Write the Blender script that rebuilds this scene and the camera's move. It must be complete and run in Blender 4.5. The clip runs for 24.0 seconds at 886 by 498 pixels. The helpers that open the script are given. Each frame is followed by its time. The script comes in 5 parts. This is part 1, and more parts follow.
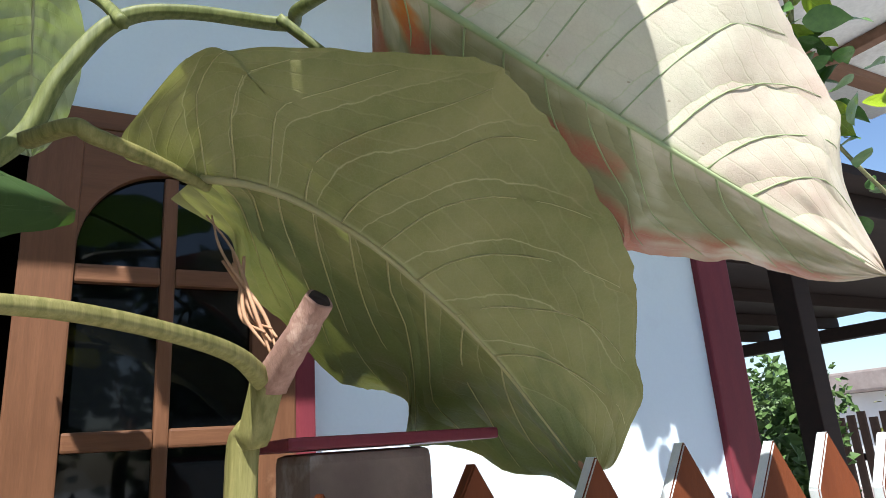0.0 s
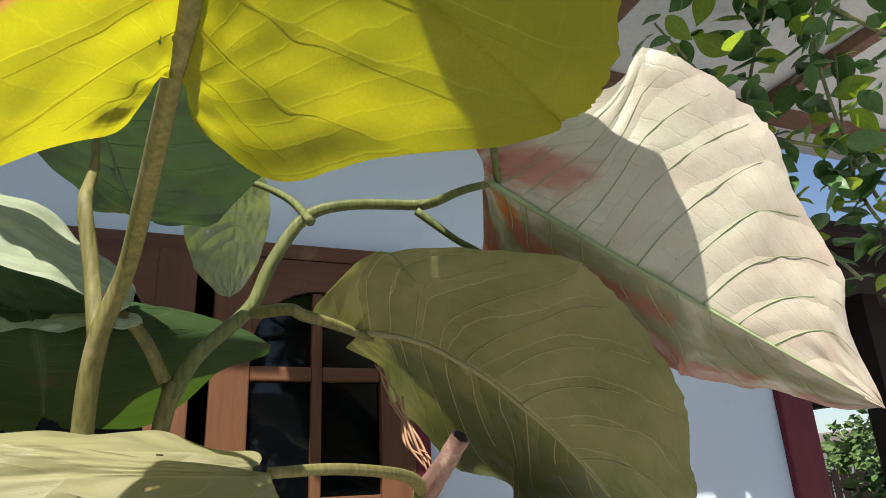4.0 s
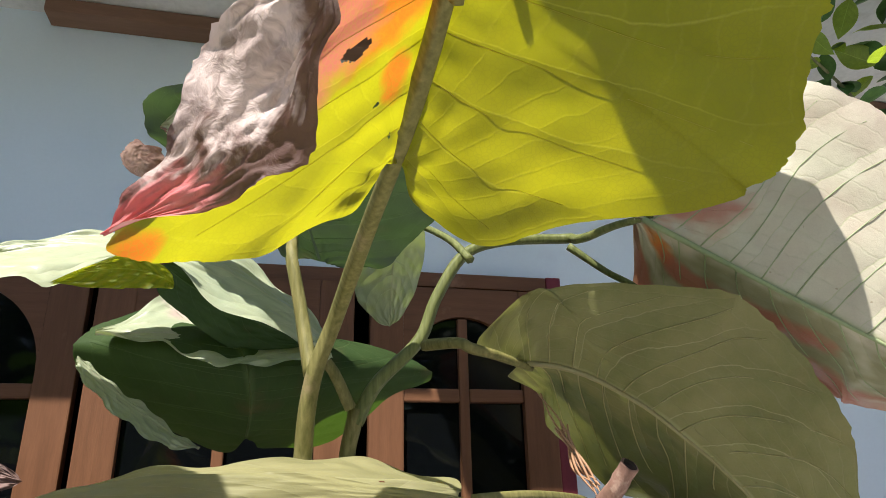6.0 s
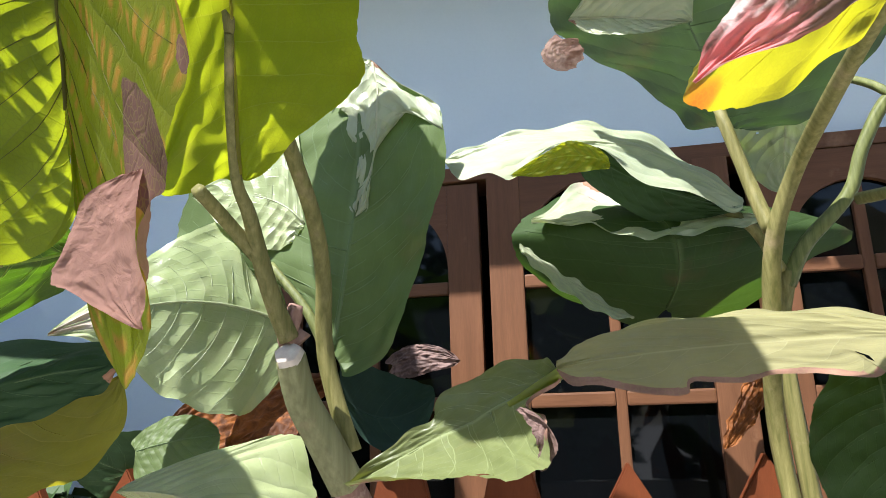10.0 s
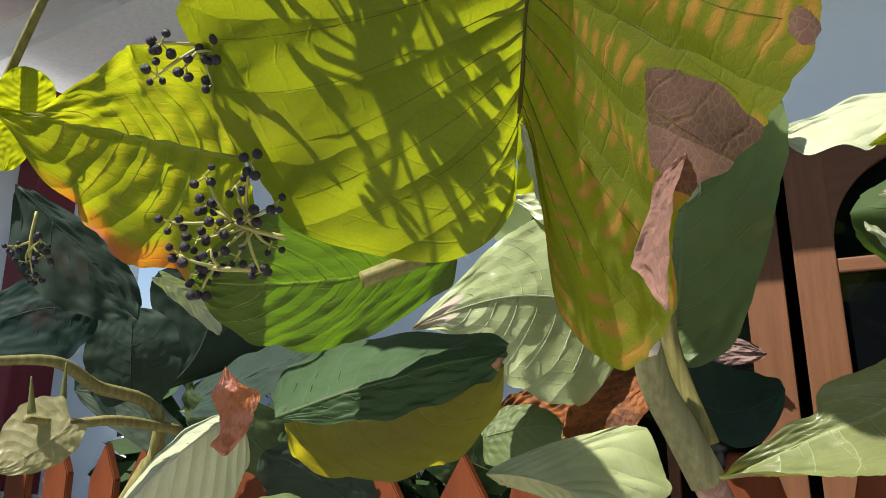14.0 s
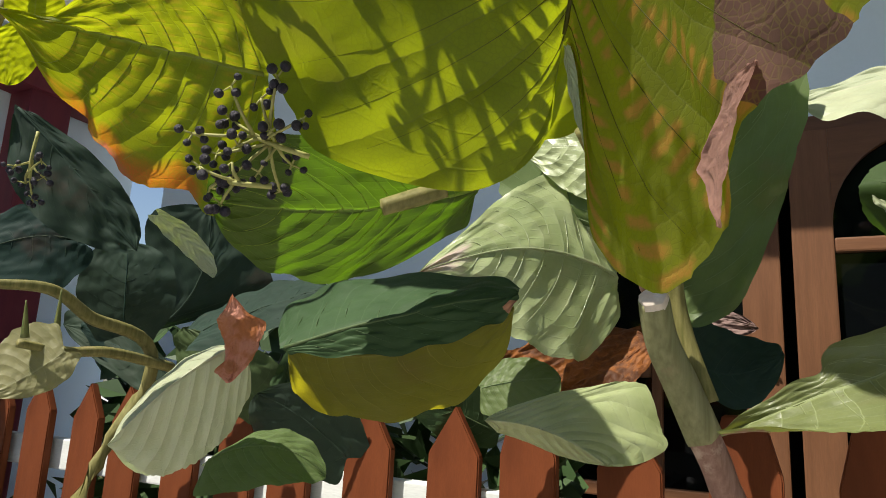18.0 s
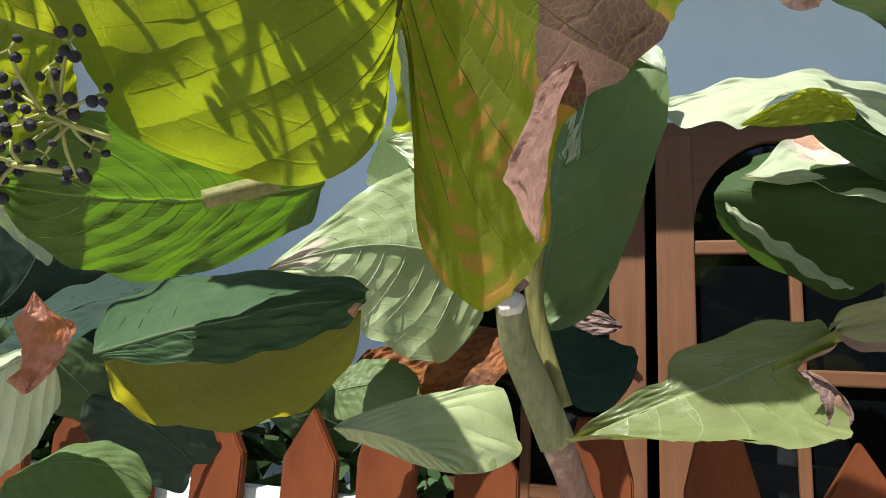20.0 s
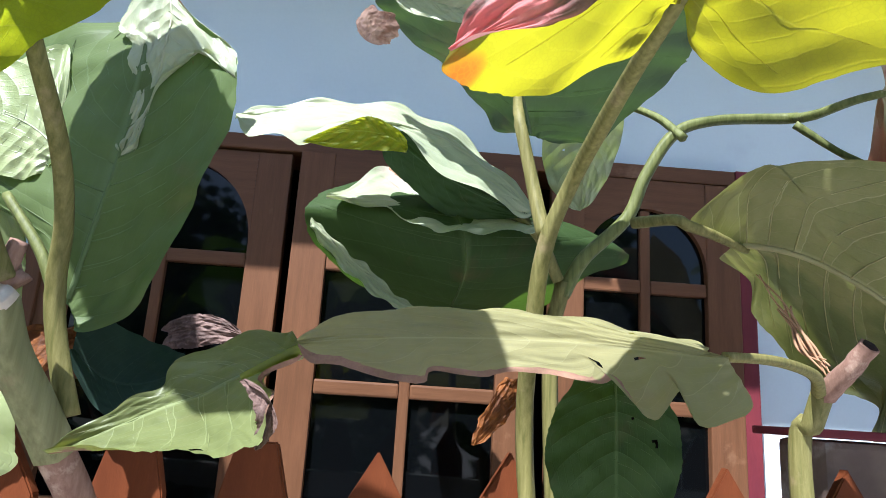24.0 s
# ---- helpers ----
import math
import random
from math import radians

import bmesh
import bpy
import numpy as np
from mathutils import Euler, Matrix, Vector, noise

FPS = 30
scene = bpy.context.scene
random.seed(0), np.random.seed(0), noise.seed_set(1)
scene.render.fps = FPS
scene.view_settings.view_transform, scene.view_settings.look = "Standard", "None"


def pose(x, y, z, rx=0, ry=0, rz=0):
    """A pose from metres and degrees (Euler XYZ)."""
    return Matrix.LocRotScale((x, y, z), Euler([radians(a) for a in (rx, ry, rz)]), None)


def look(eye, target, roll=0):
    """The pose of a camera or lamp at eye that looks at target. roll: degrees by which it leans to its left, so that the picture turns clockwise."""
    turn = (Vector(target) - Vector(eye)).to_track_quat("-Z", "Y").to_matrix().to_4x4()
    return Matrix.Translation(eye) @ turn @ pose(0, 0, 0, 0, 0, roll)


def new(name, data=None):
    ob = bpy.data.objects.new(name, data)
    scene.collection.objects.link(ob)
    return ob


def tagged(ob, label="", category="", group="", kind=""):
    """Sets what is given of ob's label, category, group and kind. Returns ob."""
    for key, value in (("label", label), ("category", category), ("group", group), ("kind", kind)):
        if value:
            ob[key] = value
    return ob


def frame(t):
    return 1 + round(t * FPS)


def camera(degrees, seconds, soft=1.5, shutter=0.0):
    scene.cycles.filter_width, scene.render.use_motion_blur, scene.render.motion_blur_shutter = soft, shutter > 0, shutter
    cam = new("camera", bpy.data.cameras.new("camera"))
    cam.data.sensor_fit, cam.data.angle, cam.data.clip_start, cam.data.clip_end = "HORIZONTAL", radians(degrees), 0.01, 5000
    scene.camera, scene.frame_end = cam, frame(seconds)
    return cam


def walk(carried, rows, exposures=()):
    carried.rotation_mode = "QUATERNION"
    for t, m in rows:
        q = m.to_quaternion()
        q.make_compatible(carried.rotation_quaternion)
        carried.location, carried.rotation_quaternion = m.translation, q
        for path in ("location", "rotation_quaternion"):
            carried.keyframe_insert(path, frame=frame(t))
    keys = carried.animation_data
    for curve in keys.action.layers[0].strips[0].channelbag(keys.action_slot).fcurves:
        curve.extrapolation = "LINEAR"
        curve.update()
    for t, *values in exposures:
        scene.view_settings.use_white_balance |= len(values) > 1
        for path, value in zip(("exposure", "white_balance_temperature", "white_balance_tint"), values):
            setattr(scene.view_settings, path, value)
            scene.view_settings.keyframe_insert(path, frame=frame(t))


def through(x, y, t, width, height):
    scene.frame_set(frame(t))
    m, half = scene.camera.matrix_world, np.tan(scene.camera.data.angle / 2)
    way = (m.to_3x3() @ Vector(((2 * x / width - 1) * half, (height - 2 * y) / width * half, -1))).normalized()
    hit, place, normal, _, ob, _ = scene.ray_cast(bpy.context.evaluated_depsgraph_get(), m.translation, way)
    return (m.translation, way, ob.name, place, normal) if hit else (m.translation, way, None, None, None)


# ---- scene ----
cam = camera(66.0, 24.0, soft=0.9)
PATH = [
    (0, -0.0300, -0.0360, 1.3650, 106.30, 3.88, -28.70),
    (0.5, -0.0300, -0.0560, 1.3840, 108.10, 3.62, -28.93),
    (1, -0.0385, -0.0780, 1.4000, 108.80, 4.00, -27.13),
    (1.5, -0.0500, -0.1340, 1.4020, 108.55, 3.80, -23.40),
    (3.5, -0.1685, -0.2990, 1.4150, 109.00, 3.44, -22.79),
    (4, -0.2045, -0.3250, 1.4290, 109.65, 2.75, -21.82),
    (4.5, -0.2345, -0.3500, 1.4430, 111.32, 2.30, -20.20),
    (5, -0.2610, -0.3720, 1.4543, 111.78, 1.99, -17.67),
    (5.5, -0.2826, -0.3819, 1.4587, 111.26, 1.39, -15.35),
    (6, -0.3119, -0.3870, 1.4478, 110.70, 1.23, -12.88),
    (6.5, -0.3404, -0.3806, 1.4377, 110.08, 1.51, -8.57),
    (7, -0.3644, -0.3781, 1.4325, 108.48, 1.49, -6.93),
    (7.5, -0.3945, -0.3858, 1.4235, 107.12, 1.18, -2.53),
    (8, -0.4239, -0.3923, 1.4116, 105.20, 1.31, 0.94),
    (8.5, -0.4506, -0.3939, 1.4033, 103.90, 1.09, 2.34),
    (9, -0.4823, -0.3979, 1.3983, 103.82, 0.78, 6.13),
    (9.5, -0.5094, -0.4050, 1.3947, 103.81, 0.83, 8.29),
    (10, -0.5296, -0.4116, 1.3914, 103.57, 1.52, 11.59),
    (10.5, -0.5489, -0.4149, 1.3877, 103.06, 2.22, 14.85),
    (12.5, -0.6413, -0.4442, 1.3899, 103.33, 0.36, 22.08),
    (13, -0.6595, -0.4474, 1.3871, 102.76, 0.38, 24.02),
    (13.5, -0.6743, -0.4590, 1.3863, 103.20, 0.10, 26.71),
    (14, -0.6877, -0.4739, 1.3839, 103.69, 0.24, 29.72),
    (14.5, -0.6994, -0.4844, 1.3790, 103.52, 0.72, 31.78),
    (15, -0.7074, -0.4899, 1.3747, 103.63, 0.46, 32.62),
    (15.5, -0.7170, -0.4952, 1.3708, 103.51, 0.92, 34.55),
    (16, -0.7291, -0.5063, 1.3659, 103.05, 0.11, 36.78),
    (16.5, -0.7383, -0.5175, 1.3594, 103.20, -0.09, 38.39),
    (17, -0.7404, -0.5155, 1.3503, 102.72, -1.12, 37.17),
    (17.5, -0.7331, -0.4968, 1.3430, 101.94, -2.20, 32.06),
    (19.5, -0.7192, -0.4200, 1.3670, 101.22, -2.91, 21.20),
    (20, -0.7025, -0.4088, 1.3707, 100.99, -2.61, 18.64),
    (20.5, -0.6756, -0.4015, 1.3710, 101.25, -2.90, 16.01),
    (21, -0.6467, -0.3965, 1.3695, 101.06, -2.68, 13.13),
    (21.5, -0.6229, -0.3933, 1.3664, 101.26, -3.04, 11.46),
    (22, -0.5963, -0.3870, 1.3636, 101.13, -3.11, 8.88),
    (22.5, -0.5637, -0.3754, 1.3634, 101.52, -3.23, 5.66),
    (23, -0.5265, -0.3636, 1.3670, 101.60, -3.14, 2.69),
    (23.5, -0.4869, -0.3564, 1.3727, 102.60, -3.51, -1.12),
    (24, -0.4504, -0.3543, 1.3794, 103.27, -3.52, -3.40),
]
walk(cam, [(t, pose(*row)) for t, *row in PATH], ((0, 1.05, 5900, 10), (1.5, 1.0, 5900, 10), (4.5, 0.68, 6400, 12), (6, 0.78, 6350, 12), (7, 1.03, 6150, 12), (8.5, 1.22, 5950, 12), (10, 1.2, 5950, 12), (13, 0.98, 6450, 12), (16, 0.55, 6600, 11), (17, 0.46, 6650, 10), (19, 0.7, 6450, 9), (21, 1.03, 5800, 8), (24, 1.22, 5600, 11)))

# ---- light ----
SUN_TO = Vector((-0.29, -0.485, 0.825)).normalized()
SUN_EL, SUN_ROT = math.asin(SUN_TO.z), math.atan2(SUN_TO.x, SUN_TO.y)
world = bpy.data.worlds.new("sky")
scene.world = world
world.use_nodes = True
wn = world.node_tree.nodes
sky = wn.new("ShaderNodeTexSky")
sky.sky_type, sky.sun_disc = "NISHITA", False
sky.sun_elevation, sky.sun_rotation = SUN_EL, SUN_ROT
world.node_tree.links.new(sky.outputs["Color"], wn["Background"].inputs["Color"])
wn["Background"].inputs["Strength"].default_value = 0.09
sun = new("sun", bpy.data.lights.new("sun", "SUN"))
sun.data.energy, sun.data.angle, sun.data.color = 5.0, radians(0.55), (1.0, 0.95, 0.86)
sun.matrix_world = look(SUN_TO * 6, (0, 0, 0))
scene.view_settings.exposure = 0.95

# ---- materials ----
def nodes_of(name):
    m = bpy.data.materials.new(name)
    m.use_nodes = True
    t = m.node_tree
    return m, t, t.nodes["Principled BSDF"]


def add(t, kind, **sockets):
    n = t.nodes.new(kind)
    for key, value in sockets.items():
        key = key.replace("_", " ")
        if isinstance(value, bpy.types.NodeSocket):
            t.links.new(value, n.inputs[key])
        else:
            n.inputs[key].default_value = value
    return n


def maths(t, op, a, b=0.0, c=0.0):
    n = t.nodes.new("ShaderNodeMath")
    n.operation = op
    for i, value in enumerate((a, b, c)):
        if isinstance(value, bpy.types.NodeSocket):
            t.links.new(value, n.inputs[i])
        else:
            n.inputs[i].default_value = value
    return n.outputs[0]


def blend(t, fac, a, b, mode="MIX"):
    n = t.nodes.new("ShaderNodeMix")
    n.data_type, n.blend_type = "RGBA", mode
    for i, value in ((0, fac), (6, a), (7, b)):
        if isinstance(value, bpy.types.NodeSocket):
            t.links.new(value, n.inputs[i])
        else:
            n.inputs[i].default_value = value if i == 0 else (*value[:3], 1)
    return n.outputs[2]


def ramp(t, fac, lo, hi):
    n = t.nodes.new("ShaderNodeMapRange")
    t.links.new(fac, n.inputs[0])
    n.inputs[1].default_value, n.inputs[2].default_value = lo, hi
    return n.outputs[0]


def coords(t, scale=(1, 1, 1)):
    c = t.nodes.new("ShaderNodeTexCoord")
    m = t.nodes.new("ShaderNodeMapping")
    m.inputs["Scale"].default_value = scale
    t.links.new(c.outputs["Object"], m.inputs["Vector"])
    return m.outputs["Vector"]


def noisy(t, scale, vec, detail=4.0, rough=0.55):
    return add(t, "ShaderNodeTexNoise", Scale=scale, Detail=detail, Roughness=rough, Vector=vec).outputs[0]


def surface(name, a, b, rough=0.6, scale=6.0, fine=60.0, bump=0.15, stretch=(1, 1, 1), stain=None, stain_at=(0.58, 0.72), metal=0.0, spec=0.22, dist=0.002, grain=0.35):
    """Two tones by coarse noise, a fine grain, stains and a small relief."""
    m, t, p = nodes_of(name)
    vec = coords(t, stretch)
    big, small = noisy(t, scale, vec), noisy(t, fine, vec)
    col = blend(t, ramp(t, big, 0.3, 0.7), a, b)
    col = blend(t, maths(t, "MULTIPLY", ramp(t, small, 0.35, 0.75), grain), col, [c * 0.6 for c in a])
    if stain:
        s = noisy(t, scale * 0.7 + 1.3, coords(t), 6.0, 0.65)
        col = blend(t, ramp(t, s, *stain_at), col, stain)
    t.links.new(col, p.inputs["Base Color"])
    p.inputs["Roughness"].default_value, p.inputs["Metallic"].default_value = rough, metal
    p.inputs["Specular IOR Level"].default_value = spec
    h = add(t, "ShaderNodeBump", Strength=bump, Distance=dist, Height=blend(t, 0.5, big, small))
    t.links.new(h.outputs[0], p.inputs["Normal"])
    return m


def leaf_material(name, face, through, dry=(0.30, 0.15, 0.09), blush=(0.50, 0.16, 0.14), tone=None, gloss=0.42, shine=0.45, clear=0.55, veins=9.0, vein_col=None, vein_tr=1.15, stripes=0.0, stripe_col=(0.45, 0.18, 0.03), stripe_side=(0.0, 0.01), mottle=0.45, relief=1.0, fingers=0.0, deep=None):
    """A thin leaf: diffuse and see-through light, side veins with quilted relief, blotches from the mesh's own patches."""
    m, t, p = nodes_of(name)
    uv = t.nodes.new("ShaderNodeUVMap").outputs[0]
    sep = add(t, "ShaderNodeSeparateXYZ", Vector=uv)
    u, v = sep.outputs[0], sep.outputs[1]
    av = maths(t, "ABSOLUTE", maths(t, "MULTIPLY_ADD", v, 2.0, -1.0))
    vec = coords(t)
    rnd = t.nodes.new("ShaderNodeObjectInfo").outputs["Random"]
    n1, n2, n3 = noisy(t, 6.0, vec, 5.0, 0.6), noisy(t, 26.0, vec, 6.0, 0.6), noisy(t, 170.0, vec, 3.0)
    side = maths(t, "SUBTRACT", u, maths(t, "MULTIPLY", maths(t, "POWER", av, 1.35), 0.26))
    wob = maths(t, "MULTIPLY_ADD", n1, 0.07, -0.035)
    row = maths(t, "MULTIPLY", maths(t, "ADD", side, wob), veins)
    tri = maths(t, "ABSOLUTE", maths(t, "MULTIPLY_ADD", maths(t, "FRACT", row), 2.0, -1.0))
    line = maths(t, "MULTIPLY", ramp(t, tri, 0.955, 1.0), ramp(t, av, 1.0, 0.7))
    mid = ramp(t, av, 0.04, 0.01)
    lad = maths(t, "MULTIPLY_ADD", n2, 0.5, maths(t, "MULTIPLY_ADD", av, 9.0, maths(t, "MULTIPLY", maths(t, "FLOOR", row), 0.377)))
    rung = ramp(t, maths(t, "ABSOLUTE", maths(t, "MULTIPLY_ADD", maths(t, "FRACT", lad), 2.0, -1.0)), 0.86, 1.0)
    net2 = add(t, "ShaderNodeTexVoronoi", Scale=190.0, Vector=vec)
    net2.feature = "DISTANCE_TO_EDGE"
    fine = ramp(t, net2.outputs["Distance"], 0.12, 0.0)
    tone = tone or [c * 0.72 for c in face]
    base = blend(t, ramp(t, n1, 0.35, 0.66), face, tone)
    base = blend(t, maths(t, "MULTIPLY", ramp(t, n2, 0.45, 0.75), 0.35), base, [min(1, c * 1.3) for c in face])
    trans = blend(t, maths(t, "MULTIPLY", ramp(t, n1, 0.38, 0.62), mottle), through, [c * k for c, k in zip(through, (0.55, 0.62, 0.6))])
    trans = blend(t, maths(t, "MULTIPLY", ramp(t, n2, 0.45, 0.75), 0.4), trans, [c * k for c, k in zip(through, (0.66, 0.72, 0.6))])
    trans = blend(t, maths(t, "MULTIPLY", ramp(t, tri, 0.3, 1.0), 0.25), trans, [c * 0.6 for c in through])
    if stripes:
        band = ramp(t, maths(t, "MULTIPLY_ADD", n2, 1.1, maths(t, "MULTIPLY", tri, -0.75)), 0.16, 0.36)
        dash = maths(t, "ABSOLUTE", maths(t, "MULTIPLY_ADD", maths(t, "FRACT", maths(t, "MULTIPLY_ADD", n2, 0.6, maths(t, "MULTIPLY", av, 15.0))), 2.0, -1.0))
        band = maths(t, "MULTIPLY", band, ramp(t, dash, 0.3, 0.75))
        band = maths(t, "MULTIPLY", maths(t, "MULTIPLY", band, ramp(t, v, *stripe_side)), stripes)
        trans, base = blend(t, band, trans, stripe_col), blend(t, band, base, [c * 0.7 for c in stripe_col])
    vc = vein_col or [min(1.0, c * 1.9 + 0.05) for c in face]
    vein = maths(t, "MAXIMUM", maths(t, "MAXIMUM", maths(t, "MULTIPLY", line, 0.9), mid), maths(t, "MULTIPLY", rung, 0.20))
    base = blend(t, maths(t, "MULTIPLY", vein, 0.6), base, vc)
    trans = blend(t, maths(t, "MULTIPLY", vein, 0.7), trans, [min(1, c * vein_tr) for c in through])
    att = t.nodes.new("ShaderNodeAttribute")
    att.attribute_name = "patch"
    ch = add(t, "ShaderNodeSeparateColor", Color=att.outputs["Color"])
    # Deep patches: darker leaf colour, used for the shaded half of the blushed leaf.
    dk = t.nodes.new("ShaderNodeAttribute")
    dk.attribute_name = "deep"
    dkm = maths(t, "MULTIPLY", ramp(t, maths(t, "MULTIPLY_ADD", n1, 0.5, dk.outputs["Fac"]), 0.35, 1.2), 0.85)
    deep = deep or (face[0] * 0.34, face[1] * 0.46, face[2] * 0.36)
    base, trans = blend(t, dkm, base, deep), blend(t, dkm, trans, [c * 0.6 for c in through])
    dryv = maths(t, "MULTIPLY_ADD", n2, 0.5, ch.outputs[0])
    if fingers:
        dryv = maths(t, "ADD", dryv, maths(t, "MULTIPLY", ramp(t, ch.outputs[0], 0.04, 0.3), maths(t, "MULTIPLY_ADD", tri, -fingers, fingers * 0.5)))
    drym = ramp(t, dryv, 0.66, 0.76)
    redm = maths(t, "MULTIPLY", ramp(t, maths(t, "MULTIPLY_ADD", n1, 0.9, ch.outputs[1]), 0.55, 1.6), 0.9)
    golm = ramp(t, maths(t, "MULTIPLY_ADD", n1, 0.7, ch.outputs[2]), 0.5, 1.35)
    gold, goldt = (0.55, 0.18, 0.035), (0.85, 0.24, 0.02)
    base, trans = blend(t, golm, base, gold), blend(t, golm, trans, goldt)
    base, trans = blend(t, redm, base, blush), blend(t, redm, trans, [min(1, c * 1.2) for c in blush])
    drycol = blend(t, ramp(t, n2, 0.35, 0.65), dry, [min(1, c * 1.8) for c in dry])
    base, trans = blend(t, drym, base, drycol), blend(t, drym, trans, [c * 0.35 for c in dry])
    spk = ramp(t, noisy(t, 60.0, vec, 2.0), 0.76, 0.80)
    base = blend(t, maths(t, "MULTIPLY", spk, 0.6), base, [c * 0.5 for c in dry])
    base = blend(t, maths(t, "MULTIPLY", fine, 0.07), base, vc)
    trans = blend(t, maths(t, "MULTIPLY", fine, 0.34), trans, [c * 0.62 for c in through])
    base = blend(t, maths(t, "MULTIPLY", rnd, 0.10), base, (0.3, 0.28, 0.1))
    arch = maths(t, "SUBTRACT", 1.0, maths(t, "POWER", tri, 1.6))
    h = maths(t, "ADD", arch, maths(t, "MULTIPLY", rung, -0.12))
    h = maths(t, "ADD", h, maths(t, "MULTIPLY_ADD", fine, -0.035, maths(t, "MULTIPLY", n2, 0.34)))
    b = add(t, "ShaderNodeBump", Strength=min(1.0, 0.55 * relief), Distance=0.0045, Height=h)
    t.links.new(base, p.inputs["Base Color"])
    rg = maths(t, "ADD", maths(t, "MULTIPLY_ADD", n3, 0.18, gloss - 0.09), maths(t, "MULTIPLY", drym, 0.35))
    t.links.new(rg, p.inputs["Roughness"])
    p.inputs["Specular IOR Level"].default_value = shine
    t.links.new(b.outputs[0], p.inputs["Normal"])
    see_through(t, p, trans, clear, b.outputs[0])
    return m


def see_through(t, p, colour, share, normal=None):
    tr = t.nodes.new("ShaderNodeBsdfTranslucent")
    if isinstance(colour, bpy.types.NodeSocket):
        t.links.new(colour, tr.inputs["Color"])
    else:
        tr.inputs["Color"].default_value = (*colour, 1)
    if normal:
        t.links.new(normal, tr.inputs["Normal"])
    mix = t.nodes.new("ShaderNodeMixShader")
    mix.inputs[0].default_value = share
    t.links.new(p.outputs[0], mix.inputs[1])
    t.links.new(tr.outputs[0], mix.inputs[2])
    t.links.new(mix.outputs[0], t.nodes["Material Output"].inputs["Surface"])


def withered_material(name, pale, dark, red=(0.55, 0.10, 0.10), share=0.12, size=24.0):
    """Crumpled dead leaf tissue: pale and brown blotches, a reddened end, irregular folds."""
    m, t, p = nodes_of(name)
    vec = coords(t)
    warp = add(t, "ShaderNodeTexNoise", Scale=16.0, Detail=3.0, Vector=vec).outputs["Color"]
    bent = blend(t, 0.05, vec, warp, "LINEAR_LIGHT")
    n1, n2, n3 = noisy(t, size, bent, 6.0, 0.6), noisy(t, 60.0, bent, 4.0, 0.55), noisy(t, 240.0, vec, 3.0)
    col = blend(t, ramp(t, n1, 0.44, 0.56), pale, dark)
    col = blend(t, maths(t, "MULTIPLY", ramp(t, n2, 0.5, 0.7), 0.45), col, [c * 0.5 for c in dark])
    att = t.nodes.new("ShaderNodeAttribute")
    att.attribute_name = "patch"
    ch = add(t, "ShaderNodeSeparateColor", Color=att.outputs["Color"])
    col = blend(t, ramp(t, maths(t, "MULTIPLY_ADD", n1, 0.6, ch.outputs[1]), 0.45, 1.3), col, red)
    col = blend(t, ramp(t, maths(t, "MULTIPLY_ADD", n1, 0.5, ch.outputs[0]), 0.35, 0.9), col, [c * 0.8 for c in dark])
    t.links.new(col, p.inputs["Base Color"])
    p.inputs["Roughness"].default_value, p.inputs["Specular IOR Level"].default_value = 0.6, 0.3
    h = maths(t, "MULTIPLY_ADD", n3, 0.05, maths(t, "MULTIPLY_ADD", n2, 0.35, n1))
    b = add(t, "ShaderNodeBump", Strength=0.75, Distance=0.008, Height=h)
    t.links.new(b.outputs[0], p.inputs["Normal"])
    see_through(t, p, [c * 0.8 for c in pale], share, b.outputs[0])
    return m


def rib_material(name, face, through, share=0.5):
    m = surface(name, face, [c * 0.8 for c in face], 0.55, 20.0, 100.0, 0.1)
    t = m.node_tree
    see_through(t, t.nodes["Principled BSDF"], through, share)
    return m


WALL = surface("painted_render", (0.77, 0.875, 0.95), (0.81, 0.905, 0.96), 0.75, 2.5, 120.0, 0.12, stain=(0.70, 0.77, 0.85), stain_at=(0.6, 0.85), grain=0.05)
WOOD = surface("brown_wood", (0.19, 0.086, 0.042), (0.13, 0.058, 0.028), 0.5, 5.0, 40.0, 0.25, (9, 9, 0.8), stain=(0.36, 0.21, 0.12), stain_at=(0.62, 0.8))
WOODH = surface("brown_wood_across", (0.19, 0.086, 0.042), (0.13, 0.058, 0.028), 0.5, 5.0, 40.0, 0.25, (0.8, 9, 9), stain=(0.36, 0.21, 0.12), stain_at=(0.62, 0.8))
TRIM = surface("maroon_paint", (0.20, 0.035, 0.045), (0.15, 0.028, 0.04), 0.5, 4.0, 50.0, 0.2, (6, 6, 1), stain=(0.30, 0.09, 0.08), stain_at=(0.66, 0.8))
PICKET = surface("red_brown_paint", (0.17, 0.048, 0.017), (0.115, 0.032, 0.012), 0.6, 5.0, 70.0, 0.3, (7, 7, 1.2), stain=(0.36, 0.16, 0.10), stain_at=(0.66, 0.8), spec=0.12)
RAIL = surface("white_rail_paint", (0.72, 0.74, 0.72), (0.62, 0.65, 0.62), 0.6, 5.0, 60.0, 0.2, (1, 7, 7), stain=(0.4, 0.38, 0.3), stain_at=(0.62, 0.8))
DARKWOOD = surface("dark_old_timber", (0.028, 0.016, 0.012), (0.018, 0.011, 0.009), 0.7, 4.0, 40.0, 0.3, (1, 7, 7))
BEAM = surface("eaves_timber", (0.26, 0.15, 0.10), (0.20, 0.11, 0.07), 0.6, 5.0, 50.0, 0.3, (0.8, 8, 8))
SOFFIT = surface("eaves_board", (0.80, 0.79, 0.77), (0.74, 0.73, 0.71), 0.7, 2.0, 60.0, 0.15, stain=(0.42, 0.38, 0.33), stain_at=(0.6, 0.8))
